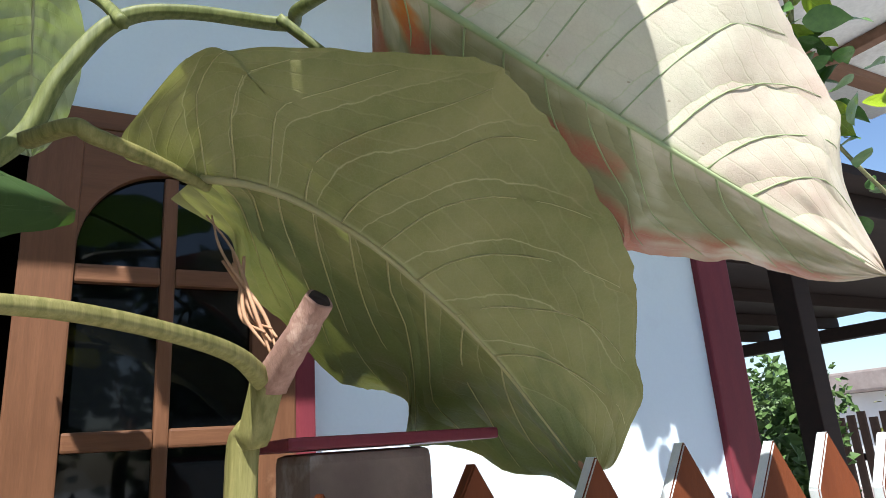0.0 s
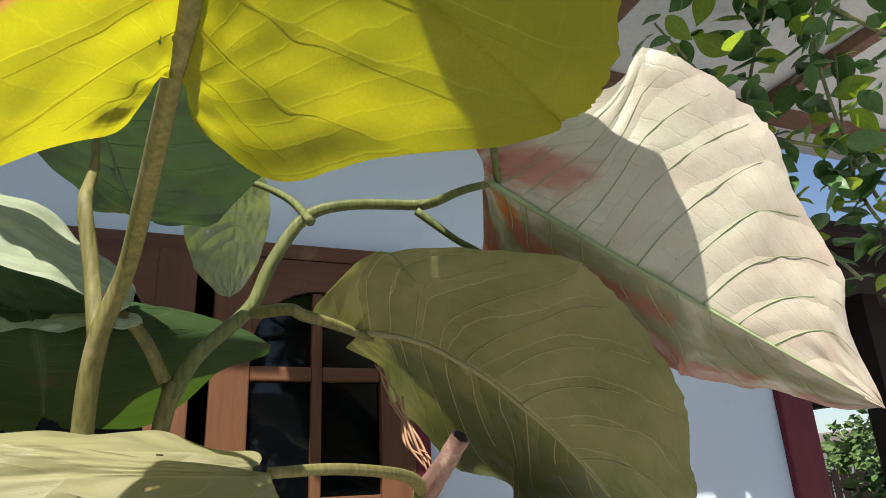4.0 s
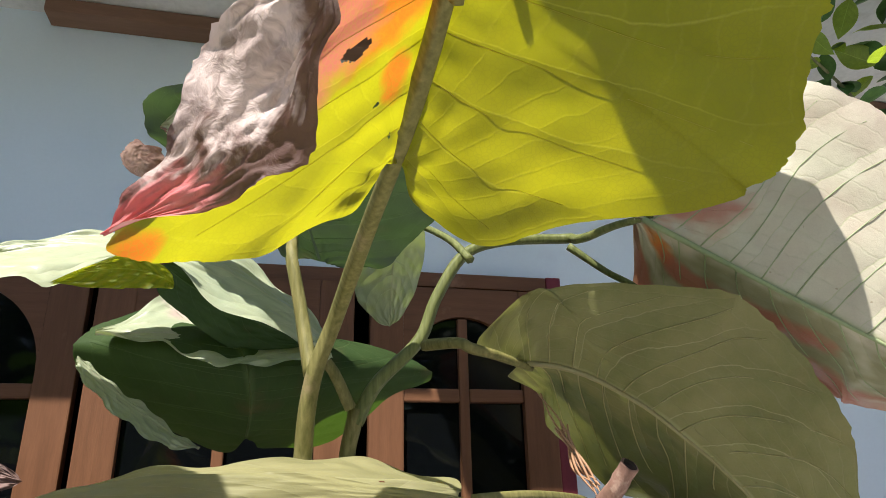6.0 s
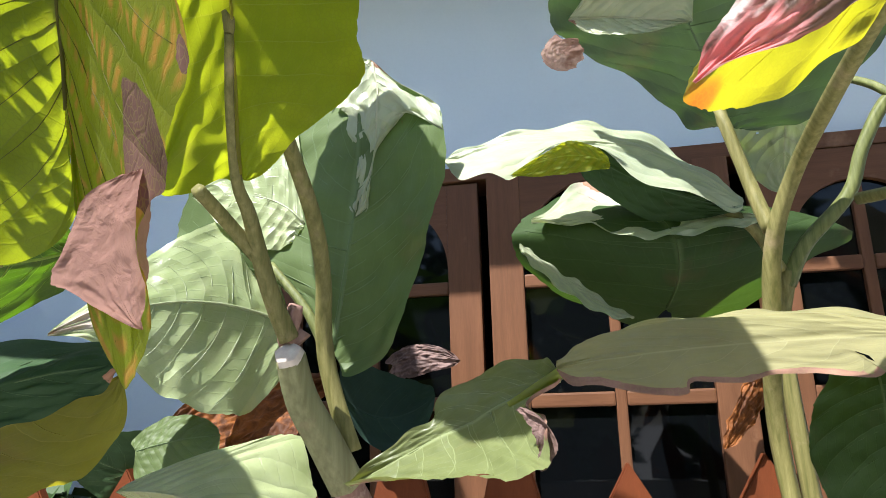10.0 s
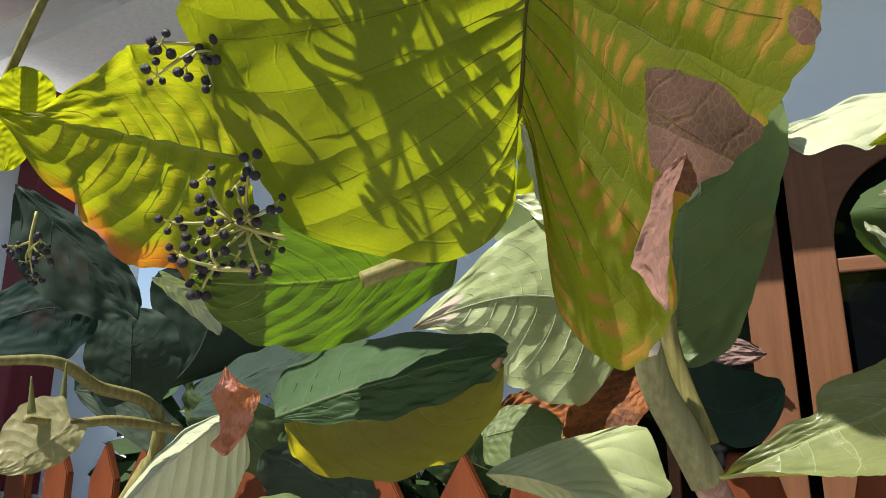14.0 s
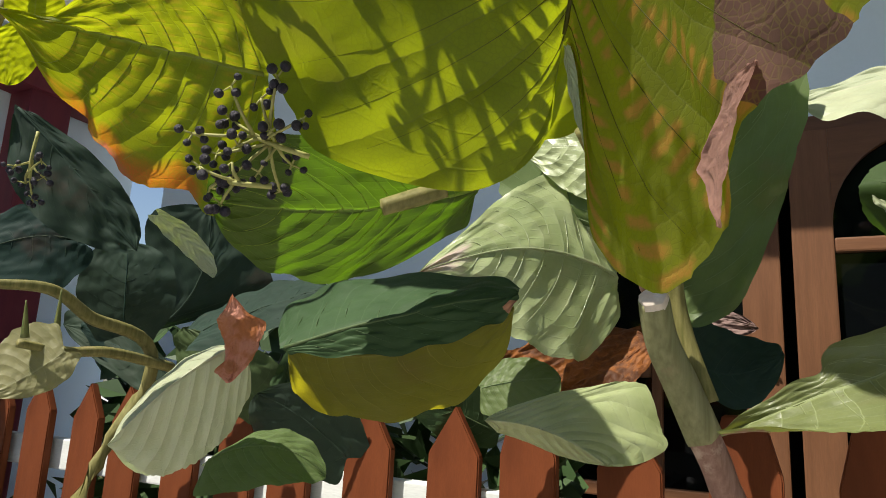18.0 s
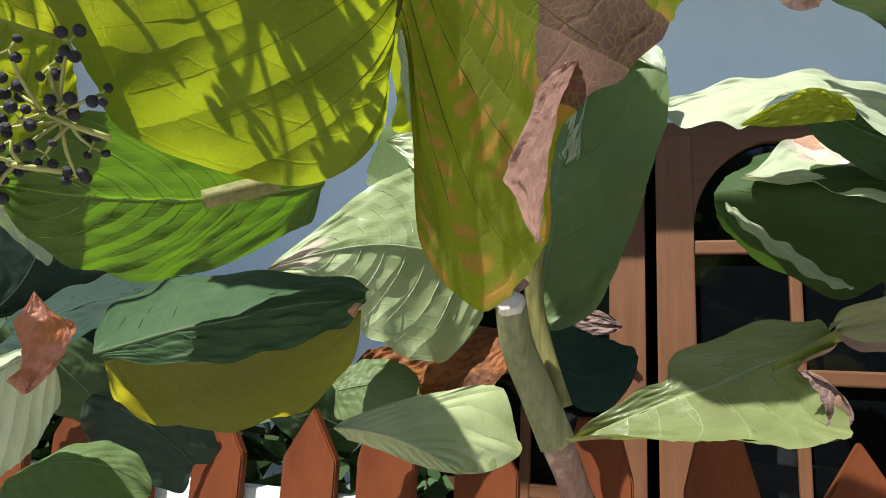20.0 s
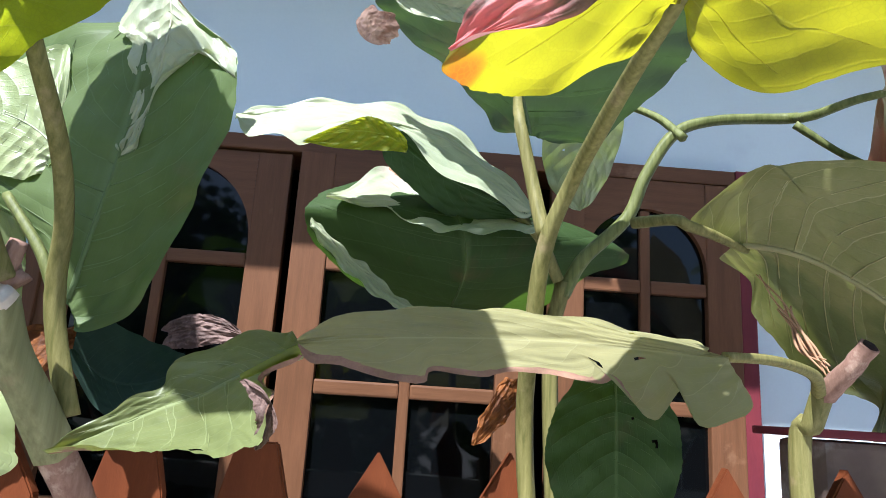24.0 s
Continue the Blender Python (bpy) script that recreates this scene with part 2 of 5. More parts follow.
SOIL = surface("sandy_ground", (0.52, 0.51, 0.49), (0.44, 0.43, 0.41), 0.95, 3.0, 40.0, 0.6, stain=(0.22, 0.20, 0.14), stain_at=(0.6, 0.75), dist=0.02)
# Near-black, so that the unlit room's darkness is in the wall colour.
ROOM = surface("room_darkness", (0.045, 0.04, 0.035), (0.03, 0.028, 0.025), 0.8, 2.0, 30.0, 0.1)
OLDBOX = surface("weathered_masonry", (0.30, 0.22, 0.17), (0.17, 0.12, 0.10), 0.85, 9.0, 60.0, 0.7, stain=(0.45, 0.40, 0.35), stain_at=(0.55, 0.7), dist=0.006)
SLATE = surface("grey_board", (0.33, 0.28, 0.25), (0.25, 0.2, 0.18), 0.6, 6.0, 60.0, 0.3)
STEM = surface("green_stem", (0.13, 0.125, 0.036), (0.27, 0.24, 0.09), 0.55, 14.0, 160.0, 0.3, (11, 11, 0.5), stain=(0.34, 0.26, 0.15), stain_at=(0.6, 0.75))
STEMPALE = surface("pale_green_stem", (0.09, 0.11, 0.03), (0.21, 0.225, 0.08), 0.5, 14.0, 160.0, 0.25, (11, 11, 0.5))
STEMBARK = surface("woody_stem", (0.31, 0.305, 0.155), (0.18, 0.175, 0.08), 0.7, 10.0, 130.0, 0.5, (11, 11, 0.5), stain=(0.24, 0.17, 0.10), stain_at=(0.6, 0.75))
BARK = surface("brown_bark", (0.36, 0.22, 0.17), (0.22, 0.12, 0.09), 0.8, 30.0, 160.0, 0.7, (4, 4, 1), stain=(0.5, 0.36, 0.28), stain_at=(0.58, 0.7))
CUT = surface("cut_wood", (0.75, 0.68, 0.60), (0.62, 0.5, 0.42), 0.8, 60.0, 200.0, 0.4)
STRAW = surface("dry_stipule", (0.45, 0.27, 0.16), (0.34, 0.18, 0.10), 0.7, 30.0, 200.0, 0.4)
BERRY = surface("black_berry", (0.016, 0.014, 0.022), (0.05, 0.045, 0.06), 0.42, 120.0, 500.0, 0.6, stain=(0.12, 0.11, 0.13), stain_at=(0.6, 0.75), dist=0.001)
TWIG = surface("berry_stalk", (0.42, 0.42, 0.14), (0.34, 0.32, 0.12), 0.6, 40.0, 300.0, 0.3)
glass, gt, gp = nodes_of("window_glass")
gp.inputs["Base Color"].default_value = (0.004, 0.005, 0.006, 1)
gp.inputs["Roughness"].default_value = 0.04
gp.inputs["Specular IOR Level"].default_value = 0.16
gp.inputs["Transmission Weight"].default_value = 0.35

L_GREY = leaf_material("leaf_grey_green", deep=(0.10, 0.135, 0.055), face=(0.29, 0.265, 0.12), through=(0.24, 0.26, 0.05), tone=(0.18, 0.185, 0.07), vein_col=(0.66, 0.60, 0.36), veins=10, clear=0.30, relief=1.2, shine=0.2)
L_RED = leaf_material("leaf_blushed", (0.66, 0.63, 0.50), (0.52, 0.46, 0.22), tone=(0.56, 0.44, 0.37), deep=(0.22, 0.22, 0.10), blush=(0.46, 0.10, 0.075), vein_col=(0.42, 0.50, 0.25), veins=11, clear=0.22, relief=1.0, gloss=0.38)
L_YEL = leaf_material("leaf_yellow", (0.26, 0.23, 0.045), (0.74, 0.68, 0.008), tone=(0.20, 0.18, 0.035), vein_col=(0.42, 0.40, 0.16), veins=7, clear=0.60, relief=0.45, mottle=0.6, shine=0.15)
L_GLOW = leaf_material("leaf_glowing", (0.17, 0.205, 0.02), (0.62, 0.68, 0.010), tone=(0.11, 0.14, 0.018), vein_col=(0.42, 0.40, 0.16), veins=9, clear=0.68, relief=0.32, mottle=0.6, vein_tr=0.8, shine=0.12)
L_STRIPE = leaf_material("leaf_striped", (0.10, 0.115, 0.016), (0.52, 0.60, 0.006), tone=(0.08, 0.095, 0.014), dry=(0.16, 0.085, 0.07), fingers=0.9, stripes=0.9, stripe_col=(0.62, 0.33, 0.06), stripe_side=(0.46, 0.62), veins=8, clear=0.58, vein_tr=0.5, mottle=0.5, shine=0.15)
L_LIME = leaf_material("leaf_lime", (0.14, 0.18, 0.022), (0.58, 0.64, 0.008), vein_col=(0.35, 0.42, 0.12), veins=9, clear=0.60, stripes=0.5, stripe_col=(0.66, 0.50, 0.03), mottle=0.4, relief=0.8, shine=0.15)
L_BACK = leaf_material("leaf_backlit_green", (0.055, 0.09, 0.016), (0.13, 0.27, 0.004), tone=(0.045, 0.08, 0.018), vein_col=(0.26, 0.34, 0.08), veins=10, clear=0.42, vein_tr=2.2, mottle=0.9, relief=0.8, shine=0.15)
L_GREEN = leaf_material("leaf_green", (0.135, 0.19, 0.078), (0.14, 0.30, 0.02), tone=(0.085, 0.13, 0.045), vein_col=(0.18, 0.25, 0.13), veins=9, clear=0.28, gloss=0.44, shine=0.18, relief=0.5)
L_BLUE = leaf_material("leaf_slate_green", (0.075, 0.12, 0.082), (0.09, 0.18, 0.02), tone=(0.05, 0.085, 0.06), vein_col=(0.13, 0.19, 0.13), veins=9, clear=0.2, gloss=0.45, shine=0.2, relief=0.5)
L_PALE = leaf_material("leaf_pale", dry=(0.20, 0.11, 0.08), face=(0.20, 0.23, 0.095), through=(0.26, 0.30, 0.025), tone=(0.13, 0.155, 0.055), vein_col=(0.38, 0.44, 0.22), veins=9, clear=0.26, gloss=0.36, shine=0.45, relief=0.5)
# Pale leaf colour, which also stands for sunlight on darker leaves.
L_WHITE = leaf_material("leaf_pale_and_sunlit", (0.54, 0.58, 0.38), (0.30, 0.40, 0.05), tone=(0.40, 0.47, 0.32), vein_col=(0.60, 0.58, 0.42), veins=9, clear=0.26, gloss=0.36, shine=0.6, relief=0.75, blush=(0.66, 0.48, 0.46))
# Sage green, face raised to look sunlit.
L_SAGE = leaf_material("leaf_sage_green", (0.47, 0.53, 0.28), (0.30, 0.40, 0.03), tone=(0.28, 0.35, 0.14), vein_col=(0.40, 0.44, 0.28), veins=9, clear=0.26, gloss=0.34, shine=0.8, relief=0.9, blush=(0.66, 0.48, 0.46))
L_OLDY = leaf_material("leaf_olive_yellow", (0.15, 0.14, 0.03), (0.52, 0.46, 0.015), tone=(0.11, 0.11, 0.025), vein_col=(0.24, 0.22, 0.08), veins=8, clear=0.5, shine=0.12, relief=0.5)
# Colour darkened for the shaded front of the cupped leaf.
L_MID = leaf_material("leaf_dark_green", (0.045, 0.08, 0.025), (0.13, 0.26, 0.02), tone=(0.028, 0.058, 0.018), vein_col=(0.10, 0.15, 0.06), veins=8, clear=0.22, gloss=0.6, relief=0.6, shine=0.12)
# Very dark face, which includes the shade deep in the shrub.
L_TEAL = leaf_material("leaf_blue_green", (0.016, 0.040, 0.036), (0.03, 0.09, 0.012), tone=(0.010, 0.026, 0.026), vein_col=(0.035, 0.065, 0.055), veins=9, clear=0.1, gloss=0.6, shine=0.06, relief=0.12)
L_OLIVE = leaf_material("leaf_olive", (0.36, 0.335, 0.17), (0.34, 0.32, 0.03), dry=(0.30, 0.165, 0.12), tone=(0.25, 0.245, 0.12), vein_col=(0.45, 0.43, 0.24), veins=9, clear=0.32, relief=0.4, shine=0.3)
L_DUSK = leaf_material("leaf_dark_olive", (0.12, 0.12, 0.05), (0.20, 0.19, 0.015), tone=(0.08, 0.09, 0.035), vein_col=(0.2, 0.2, 0.1), veins=9, clear=0.4, relief=0.3, shine=0.1)
L_PINK = withered_material("leaf_withered_pink", (0.74, 0.60, 0.55), (0.12, 0.06, 0.05), red=(0.62, 0.17, 0.17), size=12.0)
# Leaf green darkened in its colour, for leaves and halves in shade.
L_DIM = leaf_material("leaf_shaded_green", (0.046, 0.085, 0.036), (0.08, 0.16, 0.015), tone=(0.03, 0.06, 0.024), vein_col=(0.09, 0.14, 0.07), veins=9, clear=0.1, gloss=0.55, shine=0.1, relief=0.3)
L_BROWN = withered_material("leaf_withered_brown", (0.62, 0.42, 0.36), (0.28, 0.13, 0.09), share=0.35)
L_MAUVE = withered_material("leaf_withered_mauve", (0.22, 0.14, 0.12), (0.10, 0.06, 0.05), share=0.1)
L_SCORCH = withered_material("leaf_scorched", (0.62, 0.27, 0.19), (0.46, 0.15, 0.04), share=0.4, size=30.0)
L_FLAP = withered_material("leaf_papery_pink", (0.52, 0.30, 0.24), (0.36, 0.19, 0.155), share=0.4, size=14.0)
L_ORANGE = withered_material("leaf_rust", (0.34, 0.12, 0.03), (0.11, 0.04, 0.014), share=0.35)

RIBS = {
    L_GREY: rib_material("rib_grey_green", (0.50, 0.45, 0.24), (0.6, 0.56, 0.2), 0.3),
    L_RED: rib_material("rib_pale_green", (0.44, 0.52, 0.28), (0.4, 0.42, 0.2), 0.2),
    L_YEL: rib_material("rib_straw", (0.45, 0.38, 0.13), (0.74, 0.66, 0.08), 0.7),
    L_GLOW: rib_material("rib_gold", (0.40, 0.36, 0.10), (0.62, 0.58, 0.06), 0.75),
    L_STRIPE: rib_material("rib_olive", (0.16, 0.15, 0.03), (0.16, 0.17, 0.012)),
    L_LIME: rib_material("rib_lime", (0.34, 0.36, 0.10), (0.5, 0.56, 0.05)),
    L_BACK: rib_material("rib_bright_green", (0.30, 0.38, 0.08), (0.46, 0.62, 0.04)),
}

# ---- builders ----
def finish(name, bm, material, parent=None, label="", smooth=True):
    me = bpy.data.meshes.new(name)
    bm.to_mesh(me)
    bm.free()
    if material:
        me.materials.append(material)
    if smooth:
        me.shade_smooth()
    ob = new(name, me)
    if parent:
        ob.parent = parent
    if label:
        ob["label"] = label
    return ob


def part(name, bm, material, parent, label="", smooth=False):
    return finish(name, bm, material, parent, label, smooth)


def box(bm, lo, hi, bevel=0.0):
    r = bmesh.ops.create_cube(bm, size=1.0)
    for v in r["verts"]:
        v.co = Vector([lo[i] + (v.co[i] + 0.5) * (hi[i] - lo[i]) for i in range(3)])
    if bevel:
        edges = list({e for v in r["verts"] for e in v.link_edges})
        bmesh.ops.bevel(bm, geom=edges, offset=bevel, segments=2, affect="EDGES", profile=0.6)
    return bm


def boxed(lo, hi, bevel=0.004):
    return box(bmesh.new(), lo, hi, bevel)


def thing(name, at, label, category, group="", kind=""):
    ob = new(name)
    ob.location = at
    ob.empty_display_size = 0.05
    return tagged(ob, label, category, group, kind)


def smooth_line(points, n):
    """Points along a Catmull-Rom line."""
    p = [Vector(q) for q in points]
    p = [p[0] * 2 - p[1], *p, p[-1] * 2 - p[-2]]
    out = []
    for i in range(1, len(p) - 2):
        for k in range(n):
            t = k / n
            a, b, c, d = p[i - 1:i + 3]
            out.append(0.5 * ((2 * b) + (c - a) * t + (2 * a - 5 * b + 4 * c - d) * t * t + (3 * b - a - 3 * c + d) * t ** 3))
    return out + [p[-2]]


def tube(points, radii, sides=15, n=8, ridge=0.085, rough=0.0, seed=0):
    """A tapered stem along a line, with shallow grooves and swellings, closed at both ends."""
    line = smooth_line(points, n)
    bm = bmesh.new()
    up, rings = Vector((0.13, 0.31, 0.94)), []
    for i, p in enumerate(line):
        d = (line[min(i + 1, len(line) - 1)] - line[max(i - 1, 0)]).normalized()
        x = d.cross(up)
        x = x.normalized() if x.length > 0.05 else d.orthogonal().normalized()
        y = d.cross(x)
        f = i / (len(line) - 1) * (len(radii) - 1)
        k = min(int(f), len(radii) - 2)
        r = radii[k] + (radii[k + 1] - radii[k]) * (f - k)
        ring = []
        for s in range(sides):
            a = 2 * math.pi * s / sides
            q = r * (1 + ridge * math.cos(a * 5) + rough * noise.noise(p * 90 + Vector((a, seed, 0))))
            ring.append(bm.verts.new(p + x * math.cos(a) * q + y * math.sin(a) * q))
        rings.append(ring)
    for a, b in zip(rings, rings[1:]):
        for s in range(sides):
            bm.faces.new((a[s], a[(s + 1) % sides], b[(s + 1) % sides], b[s]))
    bm.faces.new(rings[0][::-1])
    bm.faces.new(rings[-1])
    return bm


def curve3(b, m, t, a):
    """A parabola with base b at 0, m at 0.5 and tip t at 1."""
    return b * (1 - a) * (1 - 2 * a) + m * 4 * a * (1 - a) + t * a * (2 * a - 1)


def outline(u, wide, tip):
    if u < wide:
        return 0.45 + 0.55 * math.sin(math.pi / 2 * u / wide)
    return max(0.0, 1 - ((u - wide) / (1 - wide)) ** tip) ** 0.72


def leaf(plant, material, base, mid, tip, left, right, lobes=(0.15, 0.15), wide=0.38, point=2.2, cup=(0.0, 0.0), wave=0.006, waves=5.0, crinkle=0.004, ragged=0.02, patches=(), holes=(), ribs=8, rib_mat=None, under=-1, seed=1, label="", nu=72, nv=22, edge_l=(), edge_r=()):
    """A leaf blade between its base, tip and the two widest points of its edge, with its ribs as parts.
    cup: how far each edge bends along the blade's normal; patches: (kind, u, v, size u, size v) of dry, blush, gold or
    deep, a darkened or shaded green; holes: (u, v, size)."""
    b, m, t, l, r = (Vector(q) for q in (base, mid, tip, left, right))
    middle = curve3(b, m, t, wide)
    sl, sr = l - middle, r - middle
    def profile(given, lobe):
        if not given:
            given = [(-lobe + (1 + lobe) * u ** (1.0 + 0.25 * lobe), outline(u, wide, point)) for u in (0.02, 0.12, 0.25, 0.4, 0.55, 0.7, 0.83, 0.94)]
        return smooth_line([(0.0, 0.0, 0.0), *((a, w, 0.0) for a, w in given), (1.0, 0.0, 0.0)], 10)
    rims = (profile(edge_l, lobes[0]), profile(edge_r, lobes[1]))
    def rim_at(k, u):
        line = rims[k]
        f = min(max((0.06 + 0.94 * u), 0.0), 1.0) * (len(line) - 1)
        i = min(int(f), len(line) - 2)
        return line[i].lerp(line[i + 1], f - i)
    nrm = (t - b).cross(sr - sl).normalized()
    grow = min(1.0, (t - b).length / 0.42)
    wave, crinkle = wave * grow, crinkle * grow
    off = Vector((seed * 3.7, seed * 1.3, seed * 7.1))
    def at(u, v):
        side, bend = (sl, cup[0]) if v < 0 else (sr, cup[1])
        av = abs(v)
        rim = 1 + ragged * (noise.noise(Vector((u * 9, 3.0 * (v > 0), 0)) + off) + 0.6 * noise.noise(Vector((u * 38, 5.0 * (v > 0), 2)) + off) + 0.35 * noise.noise(Vector((u * 110, 5.0 * (v > 0), 4)) + off))
        e = rim_at(int(v > 0), u)
        w = max(0.0, e.y) * rim
        a = u + (e.x - u) * av ** 1.2
        p = curve3(b, m, t, a) + side * (av * w)
        q = noise.noise(Vector((u * 4, v * 2, 1)) + off)
        z = bend * (av ** 2) * (0.5 + 0.5 * w) + wave * av ** 2 * math.sin(waves * 2 * math.pi * u + seed + 2.0 * (v > 0)) + crinkle * 1.6 * q + crinkle * noise.noise(Vector((u * 13, v * 7, 4)) + off)
        return p + nrm * z
    bm = bmesh.new()
    uvl, col = bm.loops.layers.uv.new("UVMap"), bm.verts.layers.float_color.new("patch")
    deep = bm.verts.layers.float.new("deep")
    rows = []
    for i in range(nu + 1):
        u = (i / nu) ** 1.15 * 0.995
        row = []
        for j in range(2 * nv + 1):
            v = (j - nv) / nv
            vert = bm.verts.new(at(u, v))
            c = [0.0, 0.0, 0.0, 0.0]
            for kind, pu, pv, su, sv in patches:
                d = ((u - pu) / su) ** 2 + ((v - pv) / sv) ** 2
                d += 0.9 * noise.noise(Vector((u * 8, v * 4, 9)) + off) + 0.4 * noise.noise(Vector((u * 30, v * 16, 9)) + off)
                k = ("dry", "blush", "gold", "deep").index(kind)
                c[k] = max(c[k], min(1.0, max(0.0, 1.25 - d)))
            vert[col] = (*c[:3], 1)
            vert[deep] = c[3]
            row.append((vert, u, v))
        rows.append(row)
    for i in range(nu):
        for j in range(2 * nv):
            q = (rows[i][j], rows[i][j + 1], rows[i + 1][j + 1], rows[i + 1][j])
            u, v = sum(x[1] for x in q) / 4, sum(x[2] for x in q) / 4
            if any(((u - hu) ** 2 * 4 + (v - hv) ** 2) ** 0.5 < hs * (1 + 1.1 * noise.noise(Vector((u * 45, v * 25, 3)) + off)) for hu, hv, hs in holes):
                continue
            f = bm.faces.new([x[0] for x in q])
            for loop, x in zip(f.loops, q):
                loop[uvl].uv = (x[1], x[2] * 0.5 + 0.5)
    bmesh.ops.delete(bm, geom=[v for v in bm.verts if not v.link_faces], context="VERTS")
    blade = finish("leaf", bm, material, plant, label)
    size = (t - b).length
    rm = rib_mat or RIBS.get(material, material)
    def rib(name, line, r0, r1):
        line = [p + nrm * (under * r0 * 0.35) for p in line]
        k = tube(line, (r0, (r0 + r1) / 2, r1), 6, 2, 0.0)
        u2 = k.loops.layers.uv.new("UVMap")
        for f in k.faces:
            for loop in f.loops:
                loop[u2].uv = (0.3, 0.5)
        return finish(name, k, rm, blade)
    if ribs:
        rib("midrib", [at(0.02 + 0.93 * i / 9, 0) for i in range(10)], 0.0085 * size, 0.002 * size)
        for k in range(0 if material == L_GLOW else ribs):
            for s in (-1, 1):
                u0 = 0.03 + 0.80 * (k / ribs) ** 1.1 + (0.02 if s > 0 else 0)
                line = [at(min(0.985, u0 + (0.26 * (q * 0.95) ** 1.35) * (1 - 0.45 * u0)), s * q * 0.95) for q in (0.0, 0.2, 0.4, 0.62, 0.82, 0.96)]
                rib("vein", line, (0.0012 if material in (L_GLOW, L_YEL) else 0.0021) * size, 0.0006 * size)
    return blade


def stalk(plant, name, points, radii, material=None, label="", **more):
    return part(name, tube(points, radii, **more), material or STEM, plant, label, True)

# ---- ground and house ----
def structure(name, bm, material, label, category, smooth=False):
    return tagged(finish(name, bm, material, smooth=smooth), label, category, kind="structure")


bm = bmesh.new()
bmesh.ops.create_grid(bm, x_segments=60, y_segments=60, size=60)
for v in bm.verts:
    v.co.z = 0.03 * noise.noise(v.co * 0.4)
structure("ground", bm, SOIL, "pale sandy ground around the house", "ground")

WY = 1.34
OX0, OX1, OZ0, OZ1 = -1.36, 0.405, 0.72, 2.02
bm = bmesh.new()
box(bm, (-3.0, WY, 0), (OX0, WY + 0.14, 3.2))
box(bm, (OX1, WY, 0), (1.62, WY + 0.14, 3.2))
box(bm, (OX0, WY, 0), (OX1, WY + 0.14, OZ0))
box(bm, (OX0, WY, OZ1), (OX1, WY + 0.14, 3.2))
structure("wall_north", bm, WALL, "pale blue-white painted house wall", "wall")
structure("wall_east", boxed((1.48, WY + 0.14, 0), (1.62, 4.4, 3.2), 0), WALL, "pale painted side wall of the house", "wall")
# Box of near-black walls that stands for the dark room.
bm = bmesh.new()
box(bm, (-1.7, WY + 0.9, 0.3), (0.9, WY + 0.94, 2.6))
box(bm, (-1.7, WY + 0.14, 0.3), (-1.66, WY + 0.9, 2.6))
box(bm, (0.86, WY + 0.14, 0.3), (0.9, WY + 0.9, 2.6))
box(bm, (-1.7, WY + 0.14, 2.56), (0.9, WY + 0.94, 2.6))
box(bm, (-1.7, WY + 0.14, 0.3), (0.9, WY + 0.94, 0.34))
structure("wall_inner", bm, ROOM, "near-black walls standing for the unlit room behind the window", "wall")

# maroon frame round the window
frame_thing = thing("window_frame", (OX1, WY, OZ0), "brown wooden window frame with a maroon painted jamb", "window frame", kind="structure")
def under(ob_parent, bm, material, name, label="", smooth=False):
    bmesh.ops.translate(bm, verts=bm.verts, vec=-ob_parent.location)
    return part(name, bm, material, ob_parent, label, smooth)
under(frame_thing, boxed((OX1 - 0.030, WY - 0.05, OZ0 + 0.002), (OX1 + 0.012, WY + 0.1, OZ1 + 0.014)), TRIM, "jamb")
under(frame_thing, boxed((OX0 - 0.012, WY - 0.05, OZ0 + 0.002), (OX0 + 0.03, WY + 0.1, OZ1 + 0.014)), WOOD, "jamb")
under(frame_thing, boxed((OX0 + 0.031, WY - 0.048, OZ1 - 0.028), (OX1 - 0.031, WY + 0.1, OZ1 + 0.012)), WOODH, "head")
under(frame_thing, boxed((OX0 - 0.05, WY - 0.10, OZ0 - 0.045), (OX1 + 0.05, WY + 0.1, OZ0)), TRIM, "sill")


